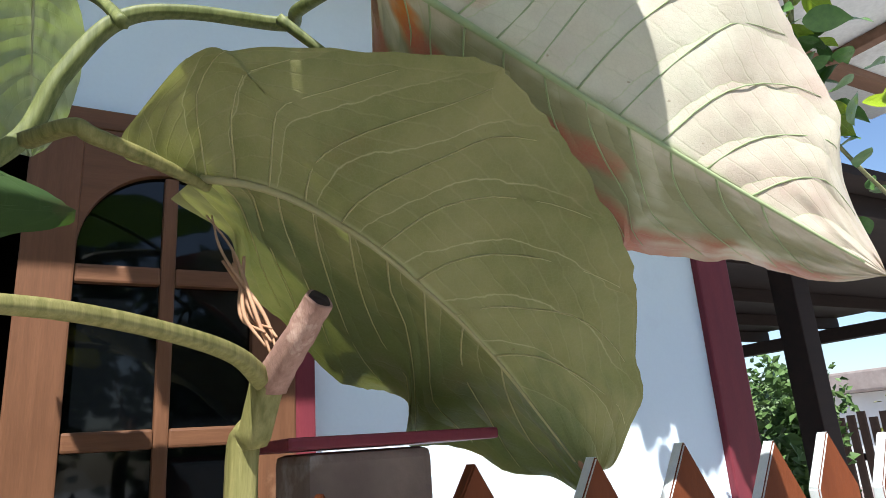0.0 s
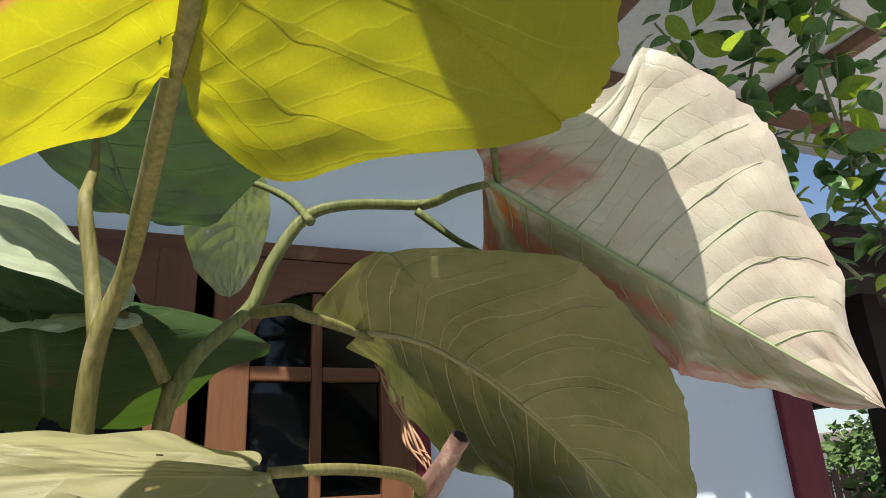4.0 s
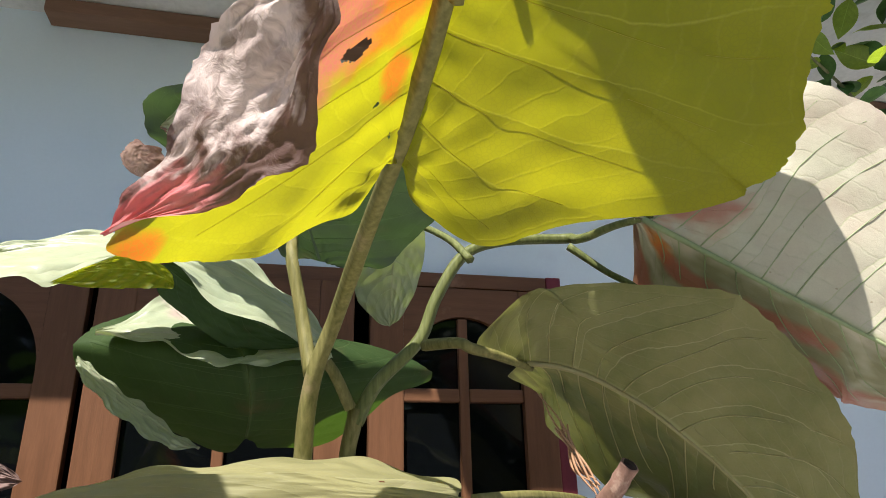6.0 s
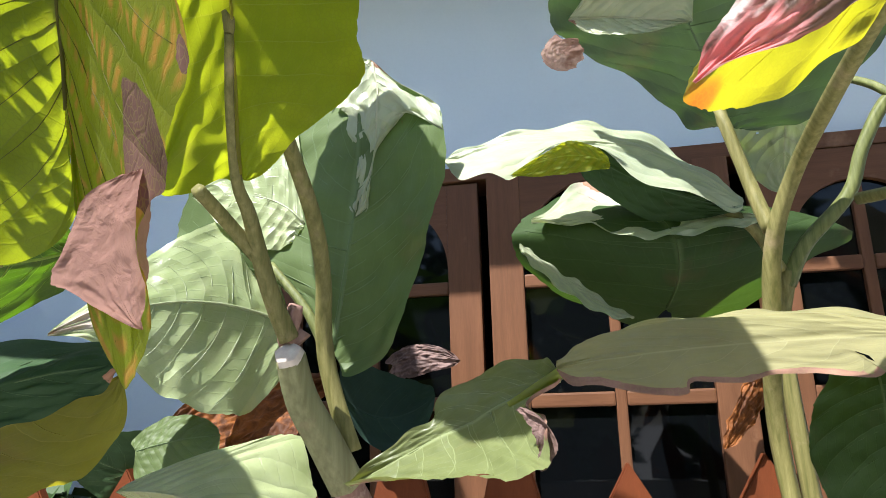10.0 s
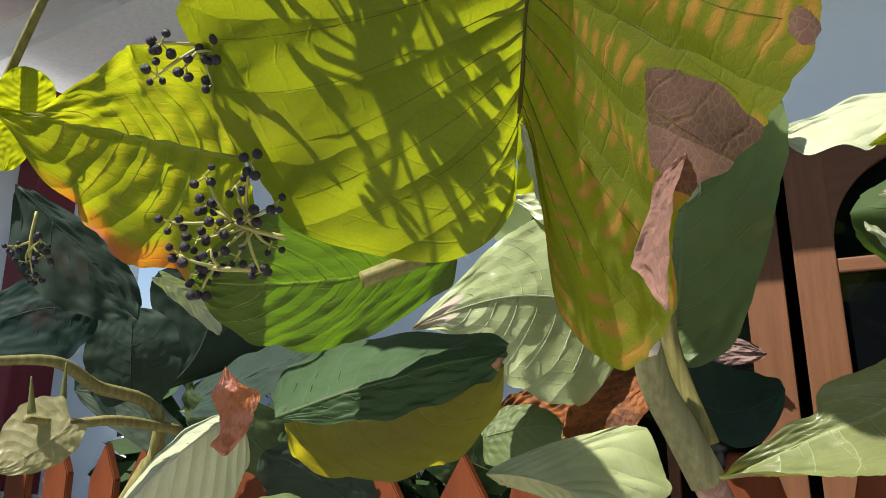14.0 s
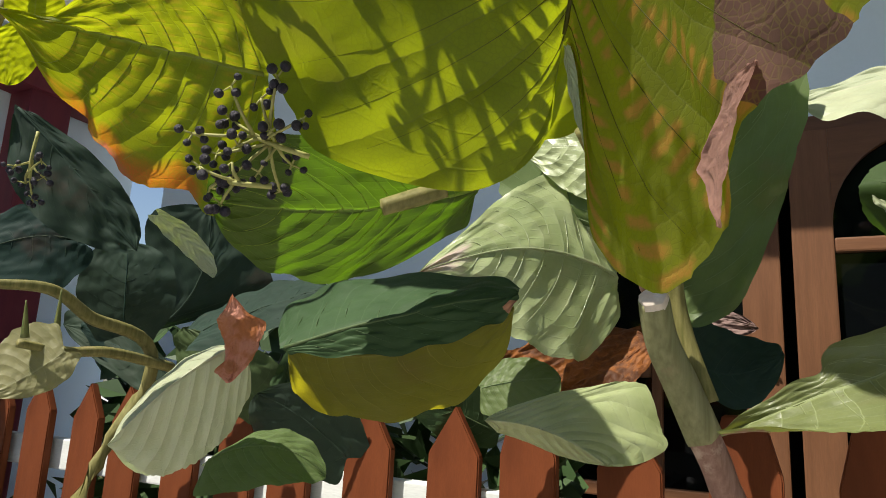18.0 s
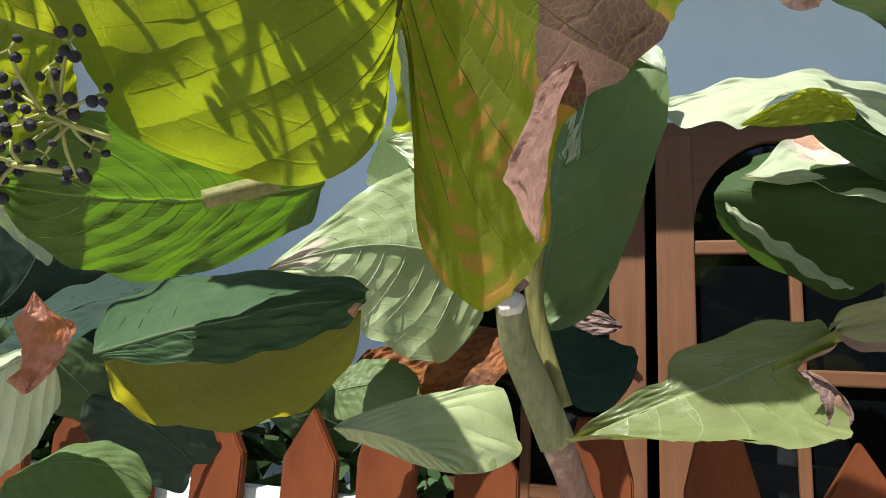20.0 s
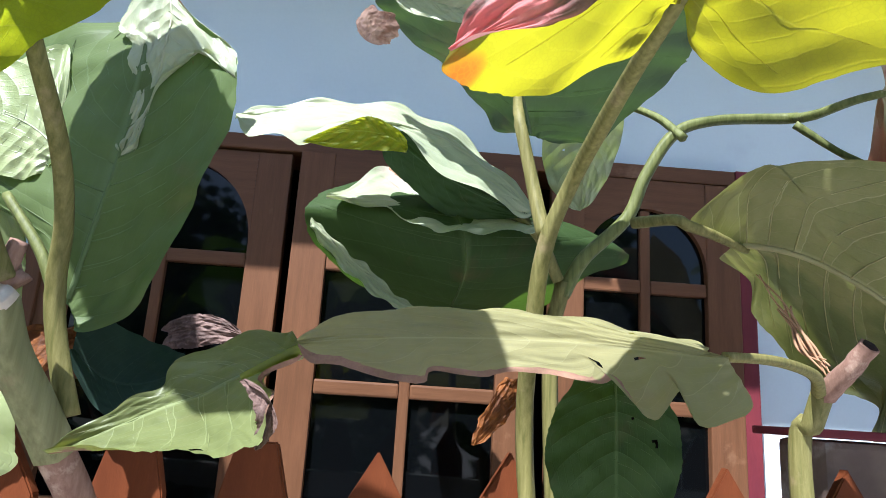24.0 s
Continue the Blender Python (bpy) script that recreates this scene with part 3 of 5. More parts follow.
def casement(name, x0, x1, y, label, seed):
    """A wooden sash with an arched top and two columns of panes, standing at y with its face to the garden."""
    sash = thing(name, (x0, y, OZ0 + 0.03), label, "window", "casement windows", "structure")
    xm, st, mu, d = (x0 + x1) / 2, 0.086, 0.026, 0.036
    zb, zt, za = OZ0 + 0.03, OZ1 - 0.032, 1.755
    put = lambda n, b, mat: under(sash, b, mat, n)
    put("stile", boxed((x0, y, zb), (x0 + st, y + d, zt)), WOOD)
    put("stile", boxed((x1 - st, y, zb), (x1, y + d, zt)), WOOD)
    xi0, xi1 = x0 + st, x1 - st
    r = (xi1 - xi0) / 2
    b = bmesh.new()
    n, front = 24, []
    for k in range(n + 1):
        a = math.pi * k / n
        c, s = -math.cos(a), math.sin(a)
        front.append([b.verts.new((xm + c * r, yy, min(za + s * r * 1.0, zt - 0.03))) for yy in (y + 0.003, y + d - 0.003)] + [b.verts.new((xm + c * r, yy, zt)) for yy in (y + 0.003, y + d - 0.003)])
    for p, q in zip(front, front[1:]):
        for f in ((p[0], q[0], q[2], p[2]), (p[1], p[3], q[3], q[1]), (p[0], p[1], q[1], q[0]), (p[2], q[2], q[3], p[3])):
            b.faces.new(f)
    put("arched_rail", b, WOODH)
    put("bottom_rail", boxed((xi0, y + 0.002, zb), (xi1, y + d - 0.002, zb + 0.10)), WOODH)
    b = boxed((xm - mu / 2, y + 0.006, zb + 0.1), (xm + mu / 2, y + d - 0.004, za + r - 0.004), 0.005)
    put("muntin", b, WOOD)
    levels = [1.12, 1.415, 1.708]
    for z in levels:
        put("glazing_bar", boxed((xi0, y + 0.004, z - 0.017), (xm - mu / 2, y + d - 0.003, z + 0.017), 0.005), WOODH)
        put("glazing_bar", boxed((xm + mu / 2, y + 0.004, z - 0.017), (xi1, y + d - 0.003, z + 0.017), 0.005), WOODH)
    zs = [zb + 0.1, *levels, za + r]
    for lo, hi in zip(zs, zs[1:]):
        for xa, xb in ((xi0, xm), (xm, xi1)):
            b = bmesh.new()
            bmesh.ops.create_grid(b, x_segments=6, y_segments=6, size=0.5)
            for v in b.verts:
                x, z = xa + (v.co.x + 0.5) * (xb - xa), lo + (v.co.y + 0.5) * (hi - lo)
                v.co = Vector((x, y + 0.021 + 0.0006 * noise.noise(Vector((x * 6, z * 6, seed))), z))
            g = put("pane", b, glass)
            g.data.shade_smooth()
    return sash


casement("window_1", -1.352, -0.772, 1.302, "brown wooden arched casement window standing ajar, set back a little", 1)
casement("window_2", -0.745, -0.150, 1.268, "brown wooden casement window with dark panes, pushed slightly outwards", 2)
casement("window_3", -0.108, 0.376, 1.286, "brown wooden casement window with an arched top and dark panes", 3)

# corner post, eaves and carport
structure("corner_post", boxed((1.621, WY - 0.02, 0), (1.76, WY + 0.12, 3.1), 0.006), TRIM, "maroon painted corner post of the house", "post")
bm = bmesh.new()
box(bm, (-3.6, 0.74, 2.745), (-1.45, WY + 0.2, 2.765))
box(bm, (-1.45, 0.74, 2.745), (-0.30, WY + 0.2, 2.765))
box(bm, (-0.30, 0.60, 2.745), (3.3, WY + 0.2, 2.765))
structure("eaves_soffit", bm, SOFFIT, "pale boards under the overhanging eaves", "eaves")
structure("eaves_beam", boxed((-0.99, WY - 0.075, 2.70), (3.2, WY - 0.003, 2.742), 0.006), BEAM, "brown timber beam under the eaves", "beam")
bm = bmesh.new()
box(bm, (-1.45, 0.705, 2.70), (-0.30, 0.738, 2.83), 0.005)
box(bm, (-0.30, 0.565, 2.70), (3.3, 0.598, 2.83), 0.005)
structure("fascia", boxed((-3.6, 0.705, 2.70), (-1.453, 0.738, 2.83), 0.005), RAIL, "white fascia board along the eaves", "fascia")
structure("fascia", bm, BEAM, "brown fascia board along the eaves", "fascia")
for x in (0.9, 1.75, 2.5):
    structure("eaves_batten", boxed((x, 0.6, 2.70), (x + 0.05, WY - 0.08, 2.743), 0.004), BEAM, "brown batten under the eaves boards", "batten")
bm = bmesh.new()
for x0, x1, y0 in ((-3.7, -1.43, 0.30), (-1.43, -0.28, 0.64), (-0.28, 3.4, 0.50)):
    vs = [bm.verts.new(p) for p in ((x0, y0, 2.84), (x1, y0, 2.84), (x1, 4.6, 4.4), (x0, 4.6, 4.4))]
    vt = [bm.verts.new(v.co + Vector((0, 0, 0.06))) for v in vs]
    bm.faces.new(vs[::-1]), bm.faces.new(vt)
    for i in range(4):
        bm.faces.new((vs[i], vs[(i + 1) % 4], vt[(i + 1) % 4], vt[i]))
structure("roof", bm, SLATE, "low pitched roof over the wall", "roof")

# ---- picket fence ----
def picket_mesh(cut, pale=False):
    bm = bmesh.new()
    w, d, z = 0.050, 0.010, 1.325
    shape = [(-w, 0.12), (w, 0.12), (w, z - 0.085), (cut, z), (-cut, z), (-w, z - 0.085)] if cut else [(-w, 0.12), (w, 0.12), (w, z - 0.085), (0.0, z), (-w, z - 0.085)]
    a = [bm.verts.new((x, -d, q)) for x, q in shape]
    b = [bm.verts.new((x, d, q)) for x, q in shape]
    n = len(shape)
    bm.faces.new(a), bm.faces.new(b[::-1])
    for i in range(n):
        bm.faces.new((a[i], b[i], b[(i + 1) % n], a[(i + 1) % n])[::-1])
    bmesh.ops.bevel(bm, geom=bm.edges[:], offset=0.0025, segments=2, affect="EDGES")
    bmesh.ops.recalc_face_normals(bm, faces=bm.faces)
    me = bpy.data.meshes.new("picket")
    bm.to_mesh(me)
    bm.free()
    me.materials.append(PICKET)
    me.materials.append(RAIL)
    for f in me.polygons:
        f.material_index = int(pale and f.normal.x < -0.35 and abs(f.normal.y) < 0.3)
    return me


fence = thing("fence", (0, 0.655, 0), "red-brown painted picket fence with white rails", "fence")
kinds = [picket_mesh(0.0), picket_mesh(0.028), picket_mesh(0.0, True)]
rng = random.Random(4)
for i in range(-18, 16):
    ob = new("picket", kinds[2 if i > 5 else 1 if i in (-2, -1, -4, -9) else 0])
    ob.parent = fence
    ob.location = (-0.471 + i * 0.1675 + rng.uniform(-0.004, 0.004), rng.uniform(-0.003, 0.003), rng.uniform(-0.008, 0.006) + 0.025 * min(1.0, max(0.0, (i - 2) / 4)))
    ob.rotation_euler = (rng.uniform(-0.01, 0.01), rng.uniform(-0.012, 0.012), rng.uniform(-0.03, 0.03))
for z in (0.42, 1.10):
    part("rail", boxed((-3.6, 0.016, z), (2.1, 0.050, z + 0.075), 0.004), RAIL, fence, "white painted rail")
for x in (-3.3, -1.6, 0.62, 1.9):
    part("post", boxed((x - 0.04, 0.052, 0.0), (x + 0.04, 0.13, 1.2), 0.005), PICKET, fence)

# old masonry box with a board on top, between window and fence
old = thing("planter", (0.36, 1.02, 0.0), "weathered masonry planter with a grey board on top", "planter")
def on_old(bm, mat, name):
    bmesh.ops.translate(bm, verts=bm.verts, vec=-old.location)
    part(name, bm, mat, old)
on_old(boxed((0.215, 0.72, 0.0), (0.37, 0.86, 1.370), 0.012), OLDBOX, "body")
on_old(boxed((0.19, 0.71, 1.373), (0.46, 0.90, 1.387), 0.004), TRIM, "board")

# ---- the big-leaved shrubs ----
shrub = thing("shrub", (-0.08, 0.72, 0.0), "tall large-leaved shrub with green, yellow and blushed leaves beside the fence", "shrub", "large-leaved shrubs")
shrub_b = thing("shrub", (-0.85, 0.50, 0.0), "large-leaved shrub with a pruned woody stem and dark green leaves", "shrub", "large-leaved shrubs")
shrub_c = thing("shrub", (-1.75, 0.25, 0.0), "large-leaved shrub with lime backlit leaves and black berries", "shrub", "large-leaved shrubs")
for s in (shrub, shrub_b, shrub_c):
    s.location = (0, 0, 0)

# stems of the first shrub
stalk(shrub, "stem", [(-0.20, 0.56, 0.0), (-0.23, 0.55, 0.8), (-0.275, 0.617, 1.300), (-0.282, 0.546, 1.504), (-0.275, 0.510, 1.605), (-0.252, 0.470, 1.676), (-0.238, 0.383, 1.718), (-0.228, 0.300, 1.746), (-0.218, 0.218, 1.770), (-0.207, 0.138, 1.806), (-0.200, 0.070, 1.841), (-0.196, -0.015, 1.880)], (0.014, 0.013, 0.012, 0.0115, 0.0108, 0.0098, 0.0102, 0.0094, 0.009, 0.0094, 0.009, 0.008), STEM, sides=16, ridge=0.09)
stalk(shrub, "petiole", [(-0.277, 0.519, 1.612), (-0.293, 0.539, 1.696), (-0.311, 0.548, 1.784), (-0.311, 0.585, 1.850), (-0.315, 0.600, 1.920)], (0.010, 0.009, 0.0085, 0.0065, 0.003), STEM)
stalk(shrub, "stem", [(-0.16, 0.78, 0.0), (-0.17, 0.80, 0.8), (-0.202, 0.813, 1.435), (-0.190, 0.782, 1.606)], (0.017, 0.015, 0.0135, 0.013), STEM)
stalk(shrub, "stem", [(-0.191, 0.788, 1.582), (-0.160, 0.774, 1.643), (-0.086, 0.767, 1.721), (-0.054, 0.759, 1.800), (-0.003, 0.752, 1.880), (0.070, 0.747, 1.910), (0.196, 0.738, 1.921), (0.191, 0.659, 1.890), (0.225, 0.597, 1.892), (0.263, 0.547, 1.889)], (0.0125, 0.012, 0.011, 0.0105, 0.0105, 0.009, 0.0095, 0.008, 0.0065, 0.0055), STEMPALE)
stalk(shrub, "petiole", [(-0.202, 0.771, 1.604), (-0.241, 0.744, 1.669), (-0.293, 0.731, 1.712), (-0.335, 0.720, 1.750)], (0.010, 0.009, 0.008, 0.006), STEM)
stalk(shrub, "petiole", [(-0.080, 0.742, 1.707), (-0.040, 0.671, 1.696), (-0.016, 0.665, 1.686), (0.034, 0.687, 1.680), (0.102, 0.718, 1.667)], (0.010, 0.009, 0.009, 0.008, 0.006), STEM)
stalk(shrub, "petiole", [(0.003, 0.728, 1.863), (-0.023, 0.775, 1.919), (-0.064, 0.833, 1.967), (-0.105, 0.884, 2.000)], (0.008, 0.007, 0.006, 0.005), STEMPALE)
stalk(shrub, "twig", [(0.170, 0.672, 1.879), (0.228, 0.654, 1.829), (0.275, 0.636, 1.792), (0.280, 0.638, 1.752)], (0.007, 0.0055, 0.006, 0.004), STEMPALE)
stalk(shrub, "twig", [(0.272, 0.637, 1.792), (0.256, 0.652, 1.773), (0.246, 0.666, 1.747)], (0.005, 0.004, 0.003), STEMPALE)
stalk(shrub, "stem", [(0.10, 0.60, 0.0), (0.12, 0.60, 0.9), (0.124, 0.633, 1.340), (0.131, 0.611, 1.392), (0.137, 0.593, 1.434)], (0.020, 0.018, 0.0150, 0.0145, 0.0150), STEM)
stalk(shrub, "stub", [(0.139, 0.592, 1.434), (0.149, 0.552, 1.463), (0.158, 0.534, 1.484), (0.162, 0.521, 1.497)], (0.016, 0.0135, 0.013, 0.0125), BARK, "broken-off brown stub", rough=0.12)
# Solid dark plug: the shade inside the stub's hollow, put into colour.
stalk(shrub, "hollow", [(0.161, 0.524, 1.493), (0.162, 0.519, 1.497)], (0.008, 0.0095), DARKWOOD, "dark plug for the shaded hollow end", rough=0.2)
stalk(shrub, "petiole", [(0.133, 0.592, 1.434), (0.092, 0.530, 1.450), (0.032, 0.465, 1.456), (-0.035, 0.412, 1.458), (-0.102, 0.380, 1.455)], (0.010, 0.0075, 0.0065, 0.006, 0.0055), STEM)
for k in range(7):
    dx = 0.006 * math.sin(k * 2.1)
    stalk(shrub, "dry_stipule", [Vector((0.135, 0.575, 1.456)) + Vector((dx, 0, 0.004 * k)), Vector((0.124, 0.602, 1.500)) + Vector((dx * 1.6, 0.004 * k - 0.01, 0)), Vector((0.113, 0.635, 1.562)) + Vector((-dx * 2, 0, 0.006 * math.cos(k))), Vector((0.093, 0.675, 1.618)) + Vector((dx, 0, 0))][: 4 if k < 2 else 3], (0.0012, 0.0022, 0.0015, 0.001)[: 4 if k < 2 else 3], STRAW, sides=6)

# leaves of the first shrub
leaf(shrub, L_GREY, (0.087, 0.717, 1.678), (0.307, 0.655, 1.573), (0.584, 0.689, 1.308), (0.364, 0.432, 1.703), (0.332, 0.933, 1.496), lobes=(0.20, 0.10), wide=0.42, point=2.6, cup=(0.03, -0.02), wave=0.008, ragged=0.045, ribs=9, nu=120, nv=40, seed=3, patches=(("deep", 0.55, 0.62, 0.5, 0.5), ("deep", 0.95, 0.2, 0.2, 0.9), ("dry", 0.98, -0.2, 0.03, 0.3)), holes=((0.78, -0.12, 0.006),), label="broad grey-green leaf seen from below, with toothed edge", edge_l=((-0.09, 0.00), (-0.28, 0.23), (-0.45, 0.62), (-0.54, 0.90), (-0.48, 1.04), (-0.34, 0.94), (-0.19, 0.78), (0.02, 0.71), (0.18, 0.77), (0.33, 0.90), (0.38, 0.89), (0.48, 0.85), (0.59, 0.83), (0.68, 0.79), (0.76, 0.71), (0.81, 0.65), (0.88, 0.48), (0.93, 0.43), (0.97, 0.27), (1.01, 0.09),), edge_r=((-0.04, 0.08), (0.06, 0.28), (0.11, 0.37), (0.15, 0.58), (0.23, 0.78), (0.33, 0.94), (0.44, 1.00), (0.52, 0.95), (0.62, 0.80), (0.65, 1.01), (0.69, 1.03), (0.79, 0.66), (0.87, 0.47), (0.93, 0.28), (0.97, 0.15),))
# The shade on the lower half is painted with the first deep patch.
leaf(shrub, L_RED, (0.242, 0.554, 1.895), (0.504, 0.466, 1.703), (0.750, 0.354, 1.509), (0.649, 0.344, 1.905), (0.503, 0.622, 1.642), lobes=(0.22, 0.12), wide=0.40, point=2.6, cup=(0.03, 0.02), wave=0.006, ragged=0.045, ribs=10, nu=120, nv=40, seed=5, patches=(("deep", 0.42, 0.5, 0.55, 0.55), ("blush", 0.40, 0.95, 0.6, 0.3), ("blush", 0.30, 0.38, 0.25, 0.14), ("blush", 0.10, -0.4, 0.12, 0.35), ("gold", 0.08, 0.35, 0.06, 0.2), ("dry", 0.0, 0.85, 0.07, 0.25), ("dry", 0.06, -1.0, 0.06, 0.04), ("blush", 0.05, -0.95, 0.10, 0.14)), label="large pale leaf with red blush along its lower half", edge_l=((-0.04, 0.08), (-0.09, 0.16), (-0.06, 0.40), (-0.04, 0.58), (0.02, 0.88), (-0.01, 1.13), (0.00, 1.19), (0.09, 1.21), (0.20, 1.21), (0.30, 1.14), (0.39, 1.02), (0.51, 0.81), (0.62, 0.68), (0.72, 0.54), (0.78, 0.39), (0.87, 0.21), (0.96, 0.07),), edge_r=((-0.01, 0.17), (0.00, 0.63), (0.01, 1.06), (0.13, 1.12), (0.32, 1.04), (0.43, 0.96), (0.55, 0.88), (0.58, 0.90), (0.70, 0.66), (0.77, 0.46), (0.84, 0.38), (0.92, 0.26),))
leaf(shrub, L_YEL, (-0.214, 0.207, 1.768), (-0.200, 0.075, 1.857), (-0.184, -0.064, 1.933), (-0.430, -0.008, 1.676), (0.082, -0.044, 1.780), lobes=(0.32, 0.36), wide=0.40, point=2.4, cup=(0.02, 0.01), wave=0.008, ragged=0.035, ribs=6, seed=7, patches=(("gold", 0.66, -0.32, 0.20, 0.40), ("blush", 0.62, -0.45, 0.15, 0.22), ("gold", 0.54, -1.0, 0.04, 0.08), ("gold", 0.36, -0.2, 0.08, 0.10)), nu=200, nv=90, holes=((0.53, -0.32, 0.035), (0.35, -0.31, 0.016), (0.19, -0.32, 0.022), (0.15, -0.2, 0.012)), label="big yellow backlit leaf with orange patches and small holes", edge_r=((-0.04, 0.03), (-0.13, 0.07), (-0.22, 0.17), (-0.27, 0.28), (-0.27, 0.42), (-0.22, 0.59), (-0.16, 0.78), (-0.10, 0.98), (-0.04, 1.06), (0.06, 1.07), (0.22, 1.03), (0.38, 0.98), (0.49, 0.95), (0.74, 0.75),), edge_l=((-0.01, 0.09), (-0.10, 0.12), (-0.14, 0.19), (-0.16, 0.29), (-0.16, 0.41), (-0.17, 0.55), (-0.14, 0.73), (-0.06, 0.88), (0.03, 0.97), (0.10, 0.88), (0.21, 0.82), (0.32, 0.76), (0.45, 0.71), (0.67, 0.55),))
leaf(shrub, L_PINK, (-0.435, 0.074, 1.621), (-0.345, 0.019, 1.683), (-0.303, -0.069, 1.739), (-0.380, 0.034, 1.716), (-0.305, 0.009, 1.654), wide=0.5, wave=0.010, waves=3, crinkle=0.007, ragged=0.08, ribs=0, seed=8, patches=(("blush", 0.06, 0.2, 0.26, 1.5), ("dry", 0.55, 0.8, 0.35, 0.5)), label="withered pinkish-brown curled leaf margin", edge_l=((0.08, 0.34), (0.20, 0.53), (0.32, 0.77), (0.48, 1.16), (0.64, 1.47), (0.82, 1.09),), edge_r=((0.09, 0.08), (0.23, 0.53), (0.37, 0.77), (0.49, 0.93), (0.63, 0.67), (0.81, 0.36), (0.92, 0.29),))
leaf(shrub, L_BLUE, (-0.263, 0.729, 1.845), (-0.321, 0.600, 1.937), (-0.388, 0.479, 2.020), (-0.514, 0.619, 1.979), (-0.086, 0.550, 1.904), lobes=(0.1, 0.25), wide=0.45, point=2.5, cup=(0.0, 0.0), ragged=0.03, ribs=7, seed=9, label="dark blue-green leaf with a curled edge", edge_l=((-0.03, 0.31), (0.08, 0.42), (0.23, 0.60), (0.36, 0.87), (0.47, 1.03), (0.58, 1.06), (0.80, 0.79),), edge_r=((-0.04, 0.24), (-0.00, 0.48), (0.15, 0.69), (0.38, 0.99), (0.51, 1.11), (0.65, 1.20), (0.88, 1.03),))
leaf(shrub, L_WHITE, (-0.102, 0.882, 2.001), (-0.099, 0.978, 1.927), (-0.092, 1.062, 1.820), (-0.192, 1.019, 1.924), (-0.035, 0.971, 1.933), lobes=(0.3, 0.2), wide=0.42, ragged=0.02, ribs=6, seed=10, holes=((0.5, -0.5, 0.03),), label="hanging pale green leaf")
leaf(shrub, L_WHITE, (-0.254, 0.733, 1.714), (-0.475, 0.661, 1.813), (-0.732, 0.615, 1.788), (-0.537, 0.587, 1.754), (-0.497, 0.708, 1.869), lobes=(0.1, 0.1), wide=0.5, point=3.0, cup=(0.0, 0.0), ragged=0.03, ribs=0, under=1, seed=11, patches=(), label="arching leaf with a sunlit back and a lime edge", edge_l=((-0.01, 0.24), (0.05, 0.44), (0.16, 0.79), (0.32, 0.69), (0.50, 0.24), (0.63, 0.02), (0.61, 0.69), (0.59, 1.50), (0.66, 1.52), (0.77, 1.33),), edge_r=((-0.06, 1.22), (0.07, 0.93), (0.20, 1.22), (0.37, 1.10), (0.50, 0.93), (0.64, 0.78), (0.79, 0.52), (0.92, 0.34),))
# Its front is coloured dark for shade; sunlit parts are separate pale leaves.
leaf(shrub, L_MID, (-0.372, 0.908, 1.568), (-0.376, 0.716, 1.676), (-0.480, 1.001, 1.843), (-0.631, 0.767, 1.685), (-0.065, 0.888, 1.693), lobes=(0.28, 0.25), wide=0.36, point=3.0, cup=(0.02, 0.02), ragged=0.03, ribs=6, edge_l=((-0.10, 0.09), (-0.03, 0.41), (0.06, 0.67), (0.16, 0.87), (0.29, 0.98), (0.44, 0.99), (0.58, 0.85), (0.68, 0.67), (0.95, 0.30)), edge_r=((-0.08, 0.17), (-0.12, 0.48), (0.03, 0.69), (0.24, 0.86), (0.33, 1.13), (0.46, 1.05), (0.56, 0.82), (0.65, 0.42), (0.89, 0.20)), seed=12, patches=(("dry", 0.95, -0.3, 0.1, 0.5),), label="dark cupped leaf with a sunlit folded rim")
leaf(shrub, L_OLIVE, (-0.111, 0.398, 1.463), (-0.353, 0.387, 1.482), (-0.560, 0.355, 1.441), (-0.346, 0.336, 1.431), (-0.360, 0.491, 1.507), lobes=(0.2, 0.1), wide=0.45, point=3.2, cup=(0.0, 0.0), wave=0.004, ragged=0.04, crinkle=0.003, ribs=0, under=1, edge_r=((-0.04, 0.52), (0.04, 1.21), (0.17, 1.49), (0.39, 0.87), (0.57, 0.59), (0.71, 0.84), (0.90, 0.45)), seed=13, holes=((0.28, -0.45, 0.04), (0.18, -0.1, 0.03), (0.10, -0.6, 0.05)), label="long leaf seen edge-on with a browned ragged edge", edge_l=((0.07, 0.46), (0.33, 0.55), (0.60, 0.52), (0.81, 0.42),))
leaf(shrub, L_OLIVE, (-0.101, 0.373, 1.452), (-0.346, 0.344, 1.454), (-0.559, 0.335, 1.436), (-0.346, 0.351, 1.479), (-0.347, 0.327, 1.419), lobes=(0.1, 0.1), wide=0.5, point=4.0, cup=(0.0, 0.0), wave=0.002, crinkle=0.002, ragged=0.05, ribs=0, under=1, seed=78, patches=(("dry", 0.93, 1.0, 0.13, 0.34), ("dry", 0.80, 1.0, 0.10, 0.24), ("dry", 0.66, 1.0, 0.11, 0.20), ("dry", 0.50, 1.0, 0.10, 0.20), ("dry", 0.38, 1.0, 0.06, 0.12)), holes=((0.33, 0.35, 0.035), (0.22, 0.2, 0.02)), label="hanging half of the long leaf with a browned ragged margin", edge_l=((0.01, 0.12), (0.11, 0.37), (0.27, 0.82), (0.43, 1.17), (0.63, 1.27), (0.77, 1.19), (0.90, 0.94), (0.97, 0.44),), edge_r=((-0.03, 1.05), (-0.01, 1.66), (0.10, 2.16), (0.12, 1.13), (0.18, 2.03), (0.22, 1.93), (0.26, 1.00), (0.30, 1.21), (0.40, 1.02), (0.50, 0.92), (0.56, 1.13), (0.67, 0.99), (0.69, 1.32), (0.80, 1.09), (0.89, 0.74), (0.96, 0.61),))
